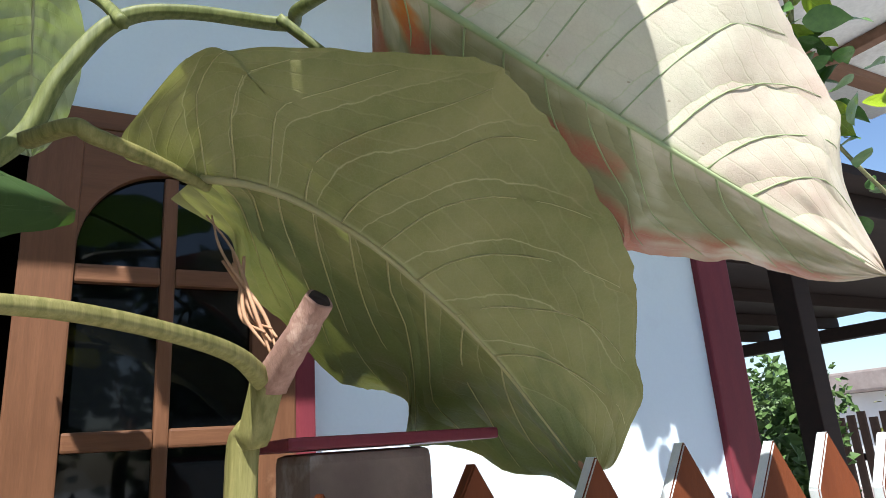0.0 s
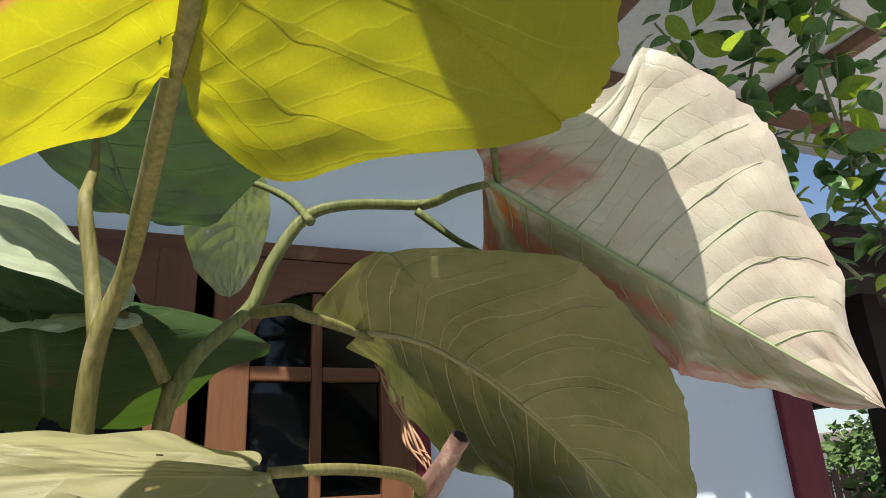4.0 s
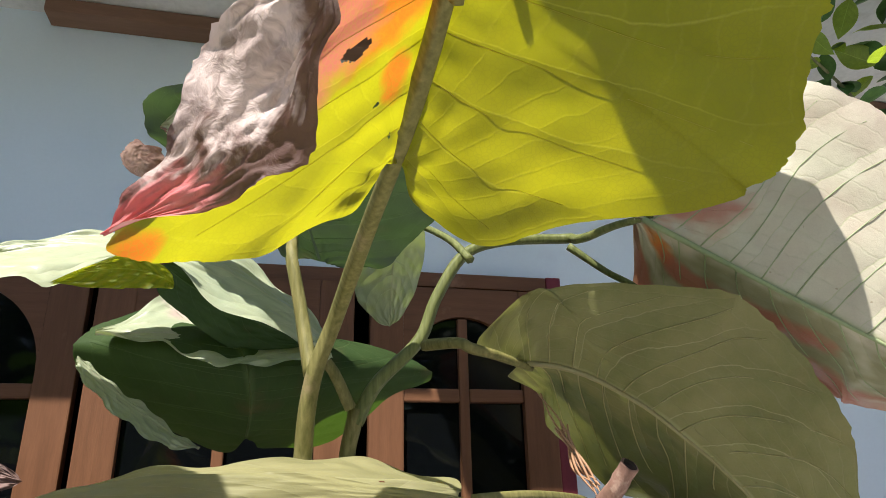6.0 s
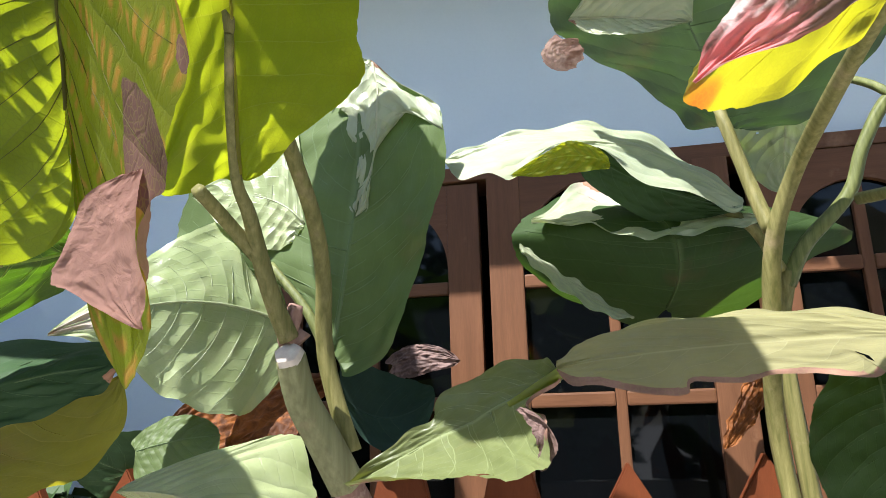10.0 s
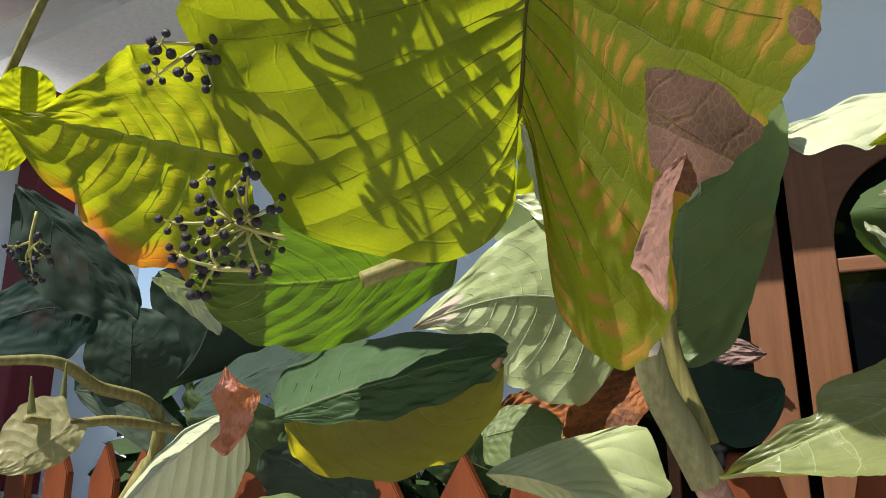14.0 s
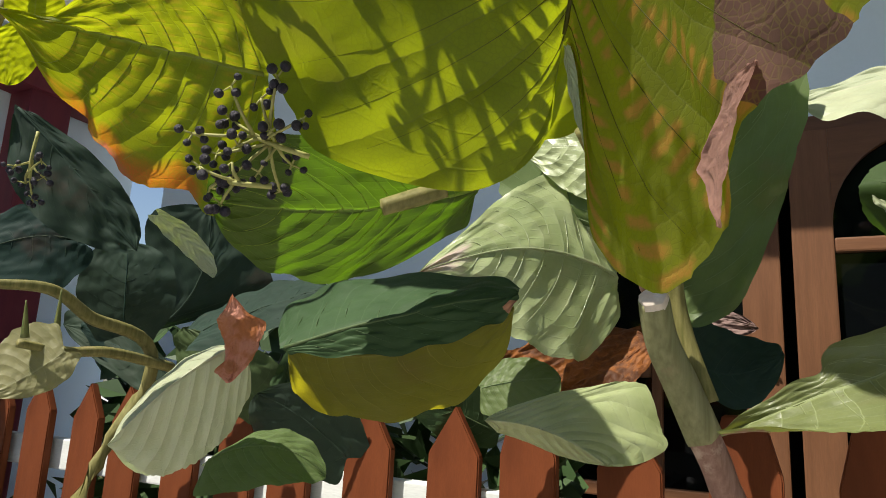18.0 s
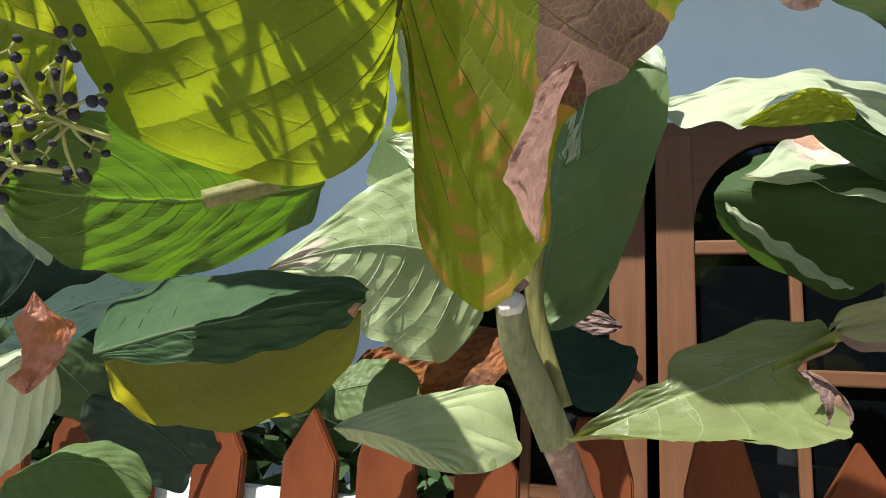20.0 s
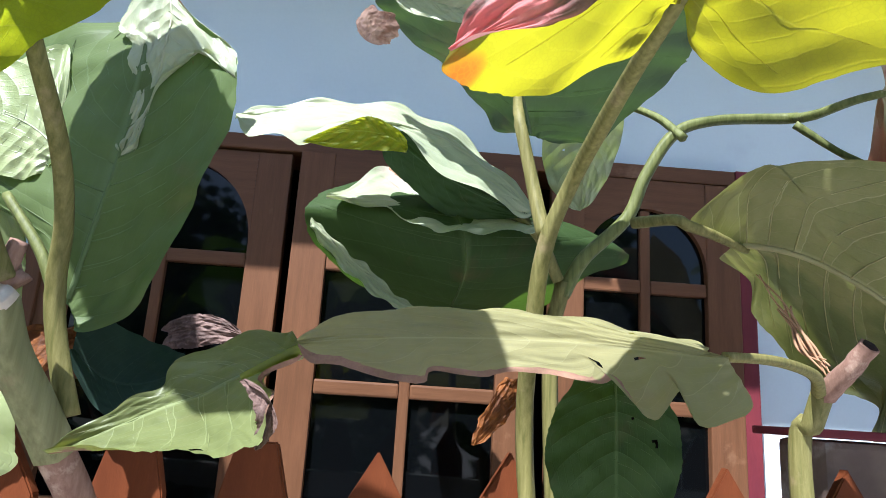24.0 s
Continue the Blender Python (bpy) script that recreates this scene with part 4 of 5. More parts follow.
leaf(shrub, L_MID, (-0.184, 0.506, 1.431), (-0.183, 0.506, 1.342), (-0.175, 0.531, 1.234), (-0.266, 0.522, 1.337), (-0.099, 0.512, 1.347), lobes=(0.1, 0.1), wide=0.45, point=3.0, ragged=0.04, ribs=6, seed=14, holes=((0.45, 0.6, 0.03), (0.3, 0.3, 0.02)), label="dark green hanging leaf with small holes")

# Out-of-view petiole and leaf, added to shade the right of the yellow leaf.
stalk(shrub, "petiole", [(-0.200, 0.020, 1.809), (-0.206, -0.045, 1.842), (-0.20, -0.06, 2.03), (-0.26, -0.14, 2.10)], (0.006, 0.005, 0.005, 0.004), STEM)
leaf(shrub, L_YEL, (-0.26, -0.14, 2.10), (-0.17, -0.24, 2.17), (-0.06, -0.36, 2.17), (-0.06, -0.17, 2.14), (-0.25, -0.32, 2.17), seed=15, ribs=6, label="unseen yellow leaf added to shade the big yellow leaf")
# Added out of view: shades the grey-green and blushed leaves, holes pass sun flecks.
stalk(shrub, "petiole", [(0.263, 0.547, 1.889), (0.20, 0.46, 2.02), (0.02, 0.30, 2.16), (-0.08, 0.20, 2.19)], (0.006, 0.006, 0.005, 0.005), STEMPALE)
leaf(shrub, L_GREEN, (-0.10, 0.20, 2.19), (0.09, 0.25, 2.24), (0.40, 0.275, 2.18), (0.04, 0.46, 2.18), (0.20, 0.01, 2.18), lobes=(0.2, 0.2), seed=16, holes=((0.33, -0.34, 0.022), (0.37, -0.38, 0.028), (0.41, -0.34, 0.022)), ribs=6, label="unseen green leaf added for shade, with holes for sun flecks")
# stems of the second shrub
stalk(shrub_b, "trunk", [(-0.80, 0.60, 0.0), (-0.81, 0.60, 0.7), (-0.823, 0.615, 1.132), (-0.839, 0.555, 1.243), (-0.858, 0.515, 1.306)], (0.026, 0.024, 0.021, 0.0205, 0.021), BARK)
stalk(shrub_b, "stem", [(-0.856, 0.517, 1.301), (-0.877, 0.475, 1.367), (-0.893, 0.439, 1.418), (-0.896, 0.409, 1.468)], (0.024, 0.0225, 0.021, 0.019), STEMBARK)
stalk(shrub_b, "cut_face", [(-0.895, 0.408, 1.466), (-0.895, 0.400, 1.472)], (0.0185, 0.0165), CUT, "pale pruned cut")
stalk(shrub_b, "stub", [(-0.890, 0.427, 1.484), (-0.902, 0.421, 1.502), (-0.890, 0.415, 1.534)], (0.018, 0.016, 0.009), BARK, "dry brown stub", rough=0.25)
stalk(shrub_b, "stem", [(-0.899, 0.414, 1.490), (-0.910, 0.391, 1.532), (-0.919, 0.365, 1.586), (-0.920, 0.332, 1.636), (-0.922, 0.302, 1.670), (-0.909, 0.257, 1.736), (-0.885, 0.203, 1.804)], (0.013, 0.0115, 0.011, 0.009, 0.007, 0.006, 0.005), STEM)
stalk(shrub_b, "stem", [(-0.923, 0.364, 1.590), (-0.943, 0.319, 1.627), (-0.947, 0.260, 1.648)], (0.009, 0.0085, 0.008), STEM)
stalk(shrub_b, "stem", [(-0.846, 0.513, 1.344), (-0.873, 0.508, 1.428), (-0.885, 0.498, 1.498), (-0.876, 0.471, 1.574), (-0.872, 0.422, 1.650), (-0.882, 0.357, 1.735), (-0.886, 0.337, 1.770)], (0.013, 0.012, 0.012, 0.011, 0.011, 0.010, 0.008), STEM)
stalk(shrub_b, "petiole", [(-0.886, 0.499, 1.494), (-0.915, 0.502, 1.544), (-0.976, 0.515, 1.614)], (0.008, 0.007, 0.006), STEMPALE)

# leaves of the second shrub
leaf(shrub_b, L_GREEN, (-0.891, 0.543, 1.482), (-0.853, 0.530, 1.695), (-0.850, 0.561, 1.954), (-1.169, 0.599, 1.713), (-0.712, 0.548, 1.733), lobes=(0.15, 0.28), wide=0.42, point=3.0, cup=(0.02, -0.03), ragged=0.03, ribs=9, under=1, edge_l=((0.12, 0.18), (0.25, 0.45), (0.32, 0.97), (0.42, 1.14), (0.57, 1.07), (0.74, 0.83), (0.86, 0.48), (0.91, 0.17), (0.97, 0.07)), seed=21, patches=(("dry", 0.99, 0.0, 0.05, 0.5),), label="large upright green leaf with a crinkled sunlit shoulder", edge_r=((-0.17, 0.34), (-0.18, 0.65), (-0.10, 0.79), (0.01, 0.86), (0.16, 0.91), (0.22, 0.94), (0.31, 0.98), (0.45, 1.05), (0.60, 0.98), (0.67, 0.92), (0.74, 0.72), (0.81, 0.50), (0.89, 0.29),))
leaf(shrub_b, L_SAGE, (-0.993, 0.620, 1.534), (-1.091, 0.486, 1.561), (-1.219, 0.365, 1.506), (-1.073, 0.600, 1.707), (-1.057, 0.519, 1.401), lobes=(0.15, 0.15), wide=0.42, point=2.4, ragged=0.03, ribs=8, under=1, edge_l=((0.10, 0.39), (0.22, 0.59), (0.34, 0.99), (0.46, 1.13), (0.63, 0.90), (0.75, 0.69), (0.83, 0.43), (0.95, 0.15)), edge_r=((0.03, 0.42), (0.24, 0.93), (0.41, 1.03), (0.56, 0.88), (0.66, 0.73), (0.76, 0.44), (0.88, 0.17)), seed=22, patches=(("blush", 0.93, 0.0, 0.16, 0.8), ("dry", 0.99, 0.0, 0.03, 0.4)), label="pale veined leaf with a pink withered tip")
leaf(shrub_b, L_GLOW, (-0.917, 0.303, 1.671), (-0.881, 0.201, 1.816), (-0.841, 0.105, 1.940), (-1.019, 0.158, 1.838), (-0.720, 0.204, 1.806), lobes=(0.15, 0.12), wide=0.4, point=2.6, ragged=0.03, ribs=8, seed=23, label="yellow-green backlit leaf on a thin stem", edge_l=((-0.02, 0.06), (-0.03, 0.20), (-0.12, 0.48), (-0.14, 0.67), (-0.03, 0.66), (0.15, 0.75), (0.32, 0.62), (0.50, 0.69),), edge_r=((-0.01, 0.07), (-0.00, 0.17), (0.03, 0.29), (0.09, 0.46), (0.12, 0.62), (0.17, 0.83), (0.23, 0.93), (0.34, 0.90), (0.44, 0.90), (0.64, 0.80),))
leaf(shrub_b, L_STRIPE, (-0.876, -0.026, 1.603), (-0.834, -0.095, 1.678), (-0.794, -0.161, 1.743), (-1.078, -0.144, 1.695), (-0.678, -0.172, 1.552), lobes=(0.50, 0.72), wide=0.34, point=2.4, cup=(0.02, -0.02), ragged=0.03, ribs=8, nu=120, nv=40, seed=24, patches=(("dry", 0.62, 0.84, 0.085, 0.15), ("dry", 0.64, 1.0, 0.06, 0.08), ("dry", 0.81, 0.97, 0.012, 0.03), ("gold", 0.85, 0.45, 0.12, 0.3)), holes=((0.0, 0.22, 0.05),), label="very large striped yellow-green leaf with a brown patch", edge_l=((-0.20, 0.01), (-0.35, 0.02), (-0.49, 0.10), (-0.58, 0.23), (-0.61, 0.41), (-0.61, 0.60), (-0.57, 0.79), (-0.50, 0.92), (-0.36, 1.01), (-0.23, 1.07), (-0.06, 1.14), (0.08, 1.16), (0.20, 1.23), (0.35, 1.24), (0.50, 1.09), (0.84, 0.72), (0.97, 0.30),), edge_r=((-0.01, 0.09), (-0.11, 0.15), (-0.30, 0.27), (-0.52, 0.38), (-0.61, 0.52), (-0.62, 0.63), (-0.59, 0.76), (-0.48, 0.84), (-0.38, 0.89), (-0.25, 0.84), (-0.15, 0.81), (-0.05, 0.85), (0.02, 0.93), (0.10, 0.99), (0.16, 1.01), (0.26, 1.04), (0.37, 1.02), (0.58, 0.85), (0.81, 0.49),))
leaf(shrub_b, L_FLAP, (-0.743, -0.122, 1.516), (-0.759, -0.113, 1.472), (-0.768, -0.076, 1.441), (-0.769, -0.143, 1.457), (-0.757, -0.093, 1.491), wide=0.45, crinkle=0.006, wave=0.004, ragged=0.05, ribs=0, seed=25, patches=(("dry", 0.05, 0.0, 0.12, 1.2),), label="withered tan-pink flap of leaf margin", edge_l=((0.01, 0.59), (0.12, 0.81), (0.33, 0.84), (0.45, 1.03), (0.57, 0.74), (0.78, 0.34), (0.94, 0.11),), edge_r=((0.09, 0.89), (0.27, 1.09), (0.49, 1.07), (0.74, 0.86), (0.91, 0.40),))
leaf(shrub_b, L_PALE, (-0.553, 0.357, 1.427), (-0.681, 0.412, 1.375), (-0.825, 0.433, 1.306), (-0.684, 0.388, 1.323), (-0.716, 0.463, 1.415), lobes=(0.1, 0.1), wide=0.4, point=2.6, cup=(-0.03, -0.02), ragged=0.05, ribs=7, under=1, seed=26, patches=(("dry", 0.10, -1.0, 0.22, 0.22), ("dry", 0.0, -0.7, 0.06, 0.35), ("dry", 0.95, -0.6, 0.05, 0.3)), holes=((0.66, -0.85, 0.03),), label="drooping pale leaf with dappled light", edge_r=((-0.05, 0.32), (-0.00, 0.57), (0.17, 0.74), (0.41, 0.69), (0.56, 0.30), (0.72, 0.26), (0.90, 0.05),), edge_l=((-0.02, 0.24), (0.05, 0.59), (-0.09, 0.99), (-0.22, 1.63), (-0.27, 2.03), (-0.18, 2.01), (0.05, 1.82), (0.30, 1.44), (0.57, 0.95),))
leaf(shrub_b, L_MAUVE, (-0.594, 0.286, 1.396), (-0.568, 0.286, 1.374), (-0.577, 0.285, 1.334), (-0.561, 0.279, 1.365), (-0.581, 0.284, 1.368), lobes=(0.0, 0.0), wide=0.5, ragged=0.25, ribs=0, wave=0.004, crinkle=0.006, seed=91, label="chewed dark brown margin of a drooping leaf")
stalk(shrub_b, "midrib", [(-0.547, 0.348, 1.436), (-0.579, 0.351, 1.418), (-0.613, 0.352, 1.399)], (0.006, 0.005, 0.003), RIBS[L_LIME], "bright yellow midrib")
leaf(shrub_b, L_SAGE, (-1.115, 0.389, 1.307), (-1.035, 0.413, 1.297), (-0.964, 0.445, 1.257), (-0.979, 0.500, 1.353), (-1.087, 0.454, 1.275), lobes=(0.0, 0.0), wide=0.5, point=3.0, cup=(0.0, 0.0), ragged=0.04, ribs=5, under=1, seed=27, label="sunlit puckered leaf low over the fence", edge_l=((0.00, 0.21), (0.18, 0.68), (0.39, 1.03), (0.51, 1.28), (0.67, 1.36), (0.99, 0.94), (1.14, 0.77), (1.14, 0.46), (1.08, 0.19),), edge_r=((0.20, 0.62), (0.29, 0.77), (0.66, 0.80), (0.87, 0.49),))
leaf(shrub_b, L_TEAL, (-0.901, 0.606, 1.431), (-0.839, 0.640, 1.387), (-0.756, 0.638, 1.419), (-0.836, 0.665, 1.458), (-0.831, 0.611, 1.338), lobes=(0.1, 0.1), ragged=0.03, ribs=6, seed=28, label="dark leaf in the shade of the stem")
leaf(shrub_b, L_ORANGE, (-0.946, 0.628, 1.434), (-1.002, 0.606, 1.392), (-1.072, 0.581, 1.352), (-1.044, 0.652, 1.428), (-0.979, 0.579, 1.350), lobes=(0.1, 0.1), crinkle=0.01, ragged=0.05, ribs=6, seed=29, label="rust-orange withered leaf")
leaf(shrub_b, L_GREEN, (-1.182, 0.518, 1.349), (-1.124, 0.526, 1.363), (-1.058, 0.538, 1.370), (-1.139, 0.546, 1.400), (-1.103, 0.514, 1.302), ragged=0.03, ribs=6, seed=30, label="small green leaf under the pale leaf")
# The shade on this upper half is put into its colour.
leaf(shrub_b, L_DIM, (-1.268, 0.144, 1.382), (-1.127, 0.176, 1.426), (-1.013, 0.245, 1.455), (-1.166, 0.245, 1.481), (-1.124, 0.183, 1.384), lobes=(0.0, 0.0), wide=0.48, point=4.5, cup=(0.0, 0.0), ragged=0.02, ribs=6, under=1, edge_l=((-0.09, 0.91), (-0.04, 1.30), (0.10, 1.40), (0.34, 1.19), (0.64, 0.83), (0.88, 0.54), (1.00, 0.29)), edge_r=((0.07, 0.32), (0.21, 0.67), (0.37, 0.93), (0.53, 1.03), (0.69, 0.98), (0.85, 0.77), (0.95, 0.43)), seed=31, patches=(("dry", 0.9, 0.9, 0.06, 0.3),), label="upper half of the folded leaf, coloured dark for its shade")
leaf(shrub_b, L_OLDY, (-1.267, 0.156, 1.383), (-1.141, 0.197, 1.384), (-1.022, 0.256, 1.441), (-1.131, 0.182, 1.397), (-1.225, 0.310, 1.301), lobes=(0.0, 0.0), wide=0.45, point=4.5, ragged=0.03, ribs=5, edge_l=((0.09, 0.48), (0.29, 0.77), (0.48, 0.88), (0.71, 0.70), (0.86, 0.68)), edge_r=((-0.01, 0.46), (0.03, 0.76), (0.19, 0.89), (0.36, 0.96), (0.62, 1.06), (0.79, 1.05), (0.93, 0.88), (1.01, 0.51)), seed=32, label="olive lower half of the folded leaf")

# folds, curled margins and dry bits; sunlit pieces are painted pale, shaded ones dark
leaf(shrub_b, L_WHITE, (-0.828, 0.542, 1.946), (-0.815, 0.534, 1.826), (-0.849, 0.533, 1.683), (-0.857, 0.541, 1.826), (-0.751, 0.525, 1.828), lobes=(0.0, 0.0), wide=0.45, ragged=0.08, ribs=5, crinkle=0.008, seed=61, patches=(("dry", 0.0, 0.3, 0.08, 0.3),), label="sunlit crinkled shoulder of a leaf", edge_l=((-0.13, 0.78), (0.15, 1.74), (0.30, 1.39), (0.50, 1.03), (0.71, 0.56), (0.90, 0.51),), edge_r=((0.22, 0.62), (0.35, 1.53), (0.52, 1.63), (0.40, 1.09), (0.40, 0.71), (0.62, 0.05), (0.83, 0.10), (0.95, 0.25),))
# Sunlit patch of the large green leaf, painted as a pale half.
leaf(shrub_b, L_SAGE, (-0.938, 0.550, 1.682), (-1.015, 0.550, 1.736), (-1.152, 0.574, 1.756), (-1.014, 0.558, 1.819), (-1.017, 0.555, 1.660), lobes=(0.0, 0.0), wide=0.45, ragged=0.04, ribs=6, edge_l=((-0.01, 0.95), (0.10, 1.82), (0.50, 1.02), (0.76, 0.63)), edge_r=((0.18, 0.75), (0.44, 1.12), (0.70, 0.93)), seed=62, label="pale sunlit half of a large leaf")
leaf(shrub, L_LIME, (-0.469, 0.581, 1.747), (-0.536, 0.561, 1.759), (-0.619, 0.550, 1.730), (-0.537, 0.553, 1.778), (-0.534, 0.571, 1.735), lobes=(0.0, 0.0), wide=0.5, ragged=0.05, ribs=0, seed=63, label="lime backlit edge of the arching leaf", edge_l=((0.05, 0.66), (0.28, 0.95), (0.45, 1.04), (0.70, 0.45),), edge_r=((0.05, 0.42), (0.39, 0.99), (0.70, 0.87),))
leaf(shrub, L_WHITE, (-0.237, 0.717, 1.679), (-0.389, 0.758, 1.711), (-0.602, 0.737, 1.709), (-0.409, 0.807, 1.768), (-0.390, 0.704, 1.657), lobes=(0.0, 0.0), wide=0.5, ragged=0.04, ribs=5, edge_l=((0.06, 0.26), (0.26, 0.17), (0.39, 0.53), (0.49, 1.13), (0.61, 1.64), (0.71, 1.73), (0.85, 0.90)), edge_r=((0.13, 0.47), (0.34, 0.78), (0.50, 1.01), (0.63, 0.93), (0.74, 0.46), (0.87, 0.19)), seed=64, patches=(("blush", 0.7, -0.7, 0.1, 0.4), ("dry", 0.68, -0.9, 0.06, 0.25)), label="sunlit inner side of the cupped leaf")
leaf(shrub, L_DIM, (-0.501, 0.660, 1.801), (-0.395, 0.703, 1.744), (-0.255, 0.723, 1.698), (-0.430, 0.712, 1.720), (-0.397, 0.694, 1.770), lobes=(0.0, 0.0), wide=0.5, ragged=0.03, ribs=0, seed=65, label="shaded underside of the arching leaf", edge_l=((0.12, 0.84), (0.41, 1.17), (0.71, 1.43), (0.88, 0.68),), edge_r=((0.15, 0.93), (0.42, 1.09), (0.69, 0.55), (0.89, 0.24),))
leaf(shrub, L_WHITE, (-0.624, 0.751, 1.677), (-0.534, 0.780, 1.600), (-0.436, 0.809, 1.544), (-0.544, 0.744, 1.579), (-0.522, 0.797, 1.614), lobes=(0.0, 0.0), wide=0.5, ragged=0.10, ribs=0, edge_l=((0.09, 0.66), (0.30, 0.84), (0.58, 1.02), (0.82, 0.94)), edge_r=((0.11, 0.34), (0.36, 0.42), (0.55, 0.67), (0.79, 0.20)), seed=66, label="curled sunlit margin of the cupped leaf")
leaf(shrub, L_ORANGE, (-0.301, 0.605, 1.426), (-0.319, 0.604, 1.388), (-0.351, 0.608, 1.335), (-0.333, 0.604, 1.391), (-0.288, 0.623, 1.390), ragged=0.12, ribs=0, crinkle=0.012, seed=67, label="dry hanging leaf scrap")
leaf(shrub_b, L_MAUVE, (-0.998, 1.264, 1.513), (-0.912, 1.245, 1.530), (-0.821, 1.234, 1.516), (-0.936, 1.249, 1.562), (-0.925, 1.247, 1.484), ragged=0.10, ribs=0, crinkle=0.010, wave=0.006, seed=68, label="withered mauve-brown leaf curled by the window")
# Leaf and petiole above the view, added to shade the upright leaf.
leaf(shrub_b, L_GREEN, (-0.86, 0.30, 2.16), (-0.985, 0.22, 2.18), (-1.10, 0.14, 2.15), (-0.91, 0.11, 2.16), (-1.05, 0.33, 2.18), seed=17, ribs=6, label="unseen green leaf added to shade the upright leaf")
stalk(shrub_b, "petiole", [(-0.885, 0.203, 1.804), (-0.84, 0.20, 2.08), (-0.86, 0.30, 2.16)], (0.005, 0.005, 0.004), STEM)

# Sunlight on the dark leaf's top, painted as a pale piece.
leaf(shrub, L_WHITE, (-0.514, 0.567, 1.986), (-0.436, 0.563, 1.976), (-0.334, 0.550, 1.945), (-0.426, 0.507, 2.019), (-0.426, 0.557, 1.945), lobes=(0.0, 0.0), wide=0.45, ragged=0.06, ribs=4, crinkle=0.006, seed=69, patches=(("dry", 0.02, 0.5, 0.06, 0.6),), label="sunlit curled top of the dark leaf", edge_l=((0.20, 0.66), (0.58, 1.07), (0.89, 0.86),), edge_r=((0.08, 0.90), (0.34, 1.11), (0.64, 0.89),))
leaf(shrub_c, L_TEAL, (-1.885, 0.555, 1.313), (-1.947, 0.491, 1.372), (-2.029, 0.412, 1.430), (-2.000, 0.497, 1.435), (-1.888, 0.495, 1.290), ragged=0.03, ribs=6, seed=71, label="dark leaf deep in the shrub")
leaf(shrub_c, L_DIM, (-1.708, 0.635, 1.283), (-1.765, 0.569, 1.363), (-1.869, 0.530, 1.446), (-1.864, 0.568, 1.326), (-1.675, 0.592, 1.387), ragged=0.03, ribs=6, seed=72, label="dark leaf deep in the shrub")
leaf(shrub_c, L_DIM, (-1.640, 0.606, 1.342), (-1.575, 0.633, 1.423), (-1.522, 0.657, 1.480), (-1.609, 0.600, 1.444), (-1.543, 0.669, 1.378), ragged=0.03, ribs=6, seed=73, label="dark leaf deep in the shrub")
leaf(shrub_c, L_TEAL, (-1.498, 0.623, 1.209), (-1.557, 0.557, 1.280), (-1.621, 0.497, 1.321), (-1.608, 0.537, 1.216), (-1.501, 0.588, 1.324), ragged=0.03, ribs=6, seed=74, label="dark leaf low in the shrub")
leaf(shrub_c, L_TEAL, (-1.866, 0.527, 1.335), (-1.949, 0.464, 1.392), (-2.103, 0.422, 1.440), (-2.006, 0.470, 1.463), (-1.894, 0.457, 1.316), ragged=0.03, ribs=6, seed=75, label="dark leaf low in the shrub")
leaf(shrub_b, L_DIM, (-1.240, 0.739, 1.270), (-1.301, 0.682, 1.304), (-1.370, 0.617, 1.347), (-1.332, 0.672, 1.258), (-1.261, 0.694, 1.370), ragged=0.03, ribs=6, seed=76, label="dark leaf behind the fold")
leaf(shrub_b, L_ORANGE, (-1.232, 0.652, 1.370), (-1.150, 0.708, 1.391), (-0.984, 0.815, 1.463), (-1.135, 0.766, 1.454), (-1.093, 0.700, 1.348), ragged=0.05, ribs=0, crinkle=0.012, seed=77, label="rust-brown dead leaf hanging under the pale leaf")
# Petiole and leaf above the view, added to shade the folded leaf.
stalk(shrub_c, "petiole", [(-1.666, -0.039, 1.724), (-1.46, -0.06, 1.95), (-1.40, -0.02, 2.03)], (0.006, 0.005, 0.004), STEM)
leaf(shrub_c, L_GREEN, (-1.40, -0.02, 2.03), (-1.33, -0.03, 2.06), (-1.18, -0.06, 2.03), (-1.31, 0.10, 2.05), (-1.34, -0.12, 2.04), seed=58, ribs=6, label="unseen green leaf added to shade the folded leaf")
# Leaf and petiole above the view, added to shade the olive and drooping leaves.
leaf(shrub_b, L_GREEN, (-0.90, 0.10, 2.09), (-0.76, 0.0, 2.14), (-0.60, -0.12, 2.11), (-0.68, 0.11, 2.12), (-0.84, -0.12, 2.12), seed=86, ribs=6, label="unseen green leaf added to shade the olive and drooping leaves")
stalk(shrub_b, "petiole", [(-0.885, 0.203, 1.804), (-0.90, 0.17, 1.98), (-0.90, 0.10, 2.09)], (0.005, 0.005, 0.004), STEM)
# third shrub
stalk(shrub_c, "stem", [(-1.80, 0.28, 0.0), (-1.80, 0.27, 1.0), (-1.746, 0.365, 1.359), (-1.770, 0.247, 1.435), (-1.778, 0.180, 1.470), (-1.818, 0.098, 1.468)], (0.015, 0.013, 0.011, 0.0105, 0.009, 0.007), STEM)
stalk(shrub_c, "stem", [(-1.736, 0.398, 1.360), (-1.728, 0.270, 1.377), (-1.740, 0.197, 1.374), (-1.747, 0.126, 1.381)], (0.009, 0.0085, 0.0075, 0.006), STEM)
stalk(shrub_c, "bud", [(-1.747, 0.181, 1.411), (-1.737, 0.173, 1.467)], (0.005, 0.001), STEMPALE)
stalk(shrub_c, "bud", [(-1.738, 0.130, 1.390), (-1.732, 0.119, 1.443)], (0.006, 0.001), STEMPALE)
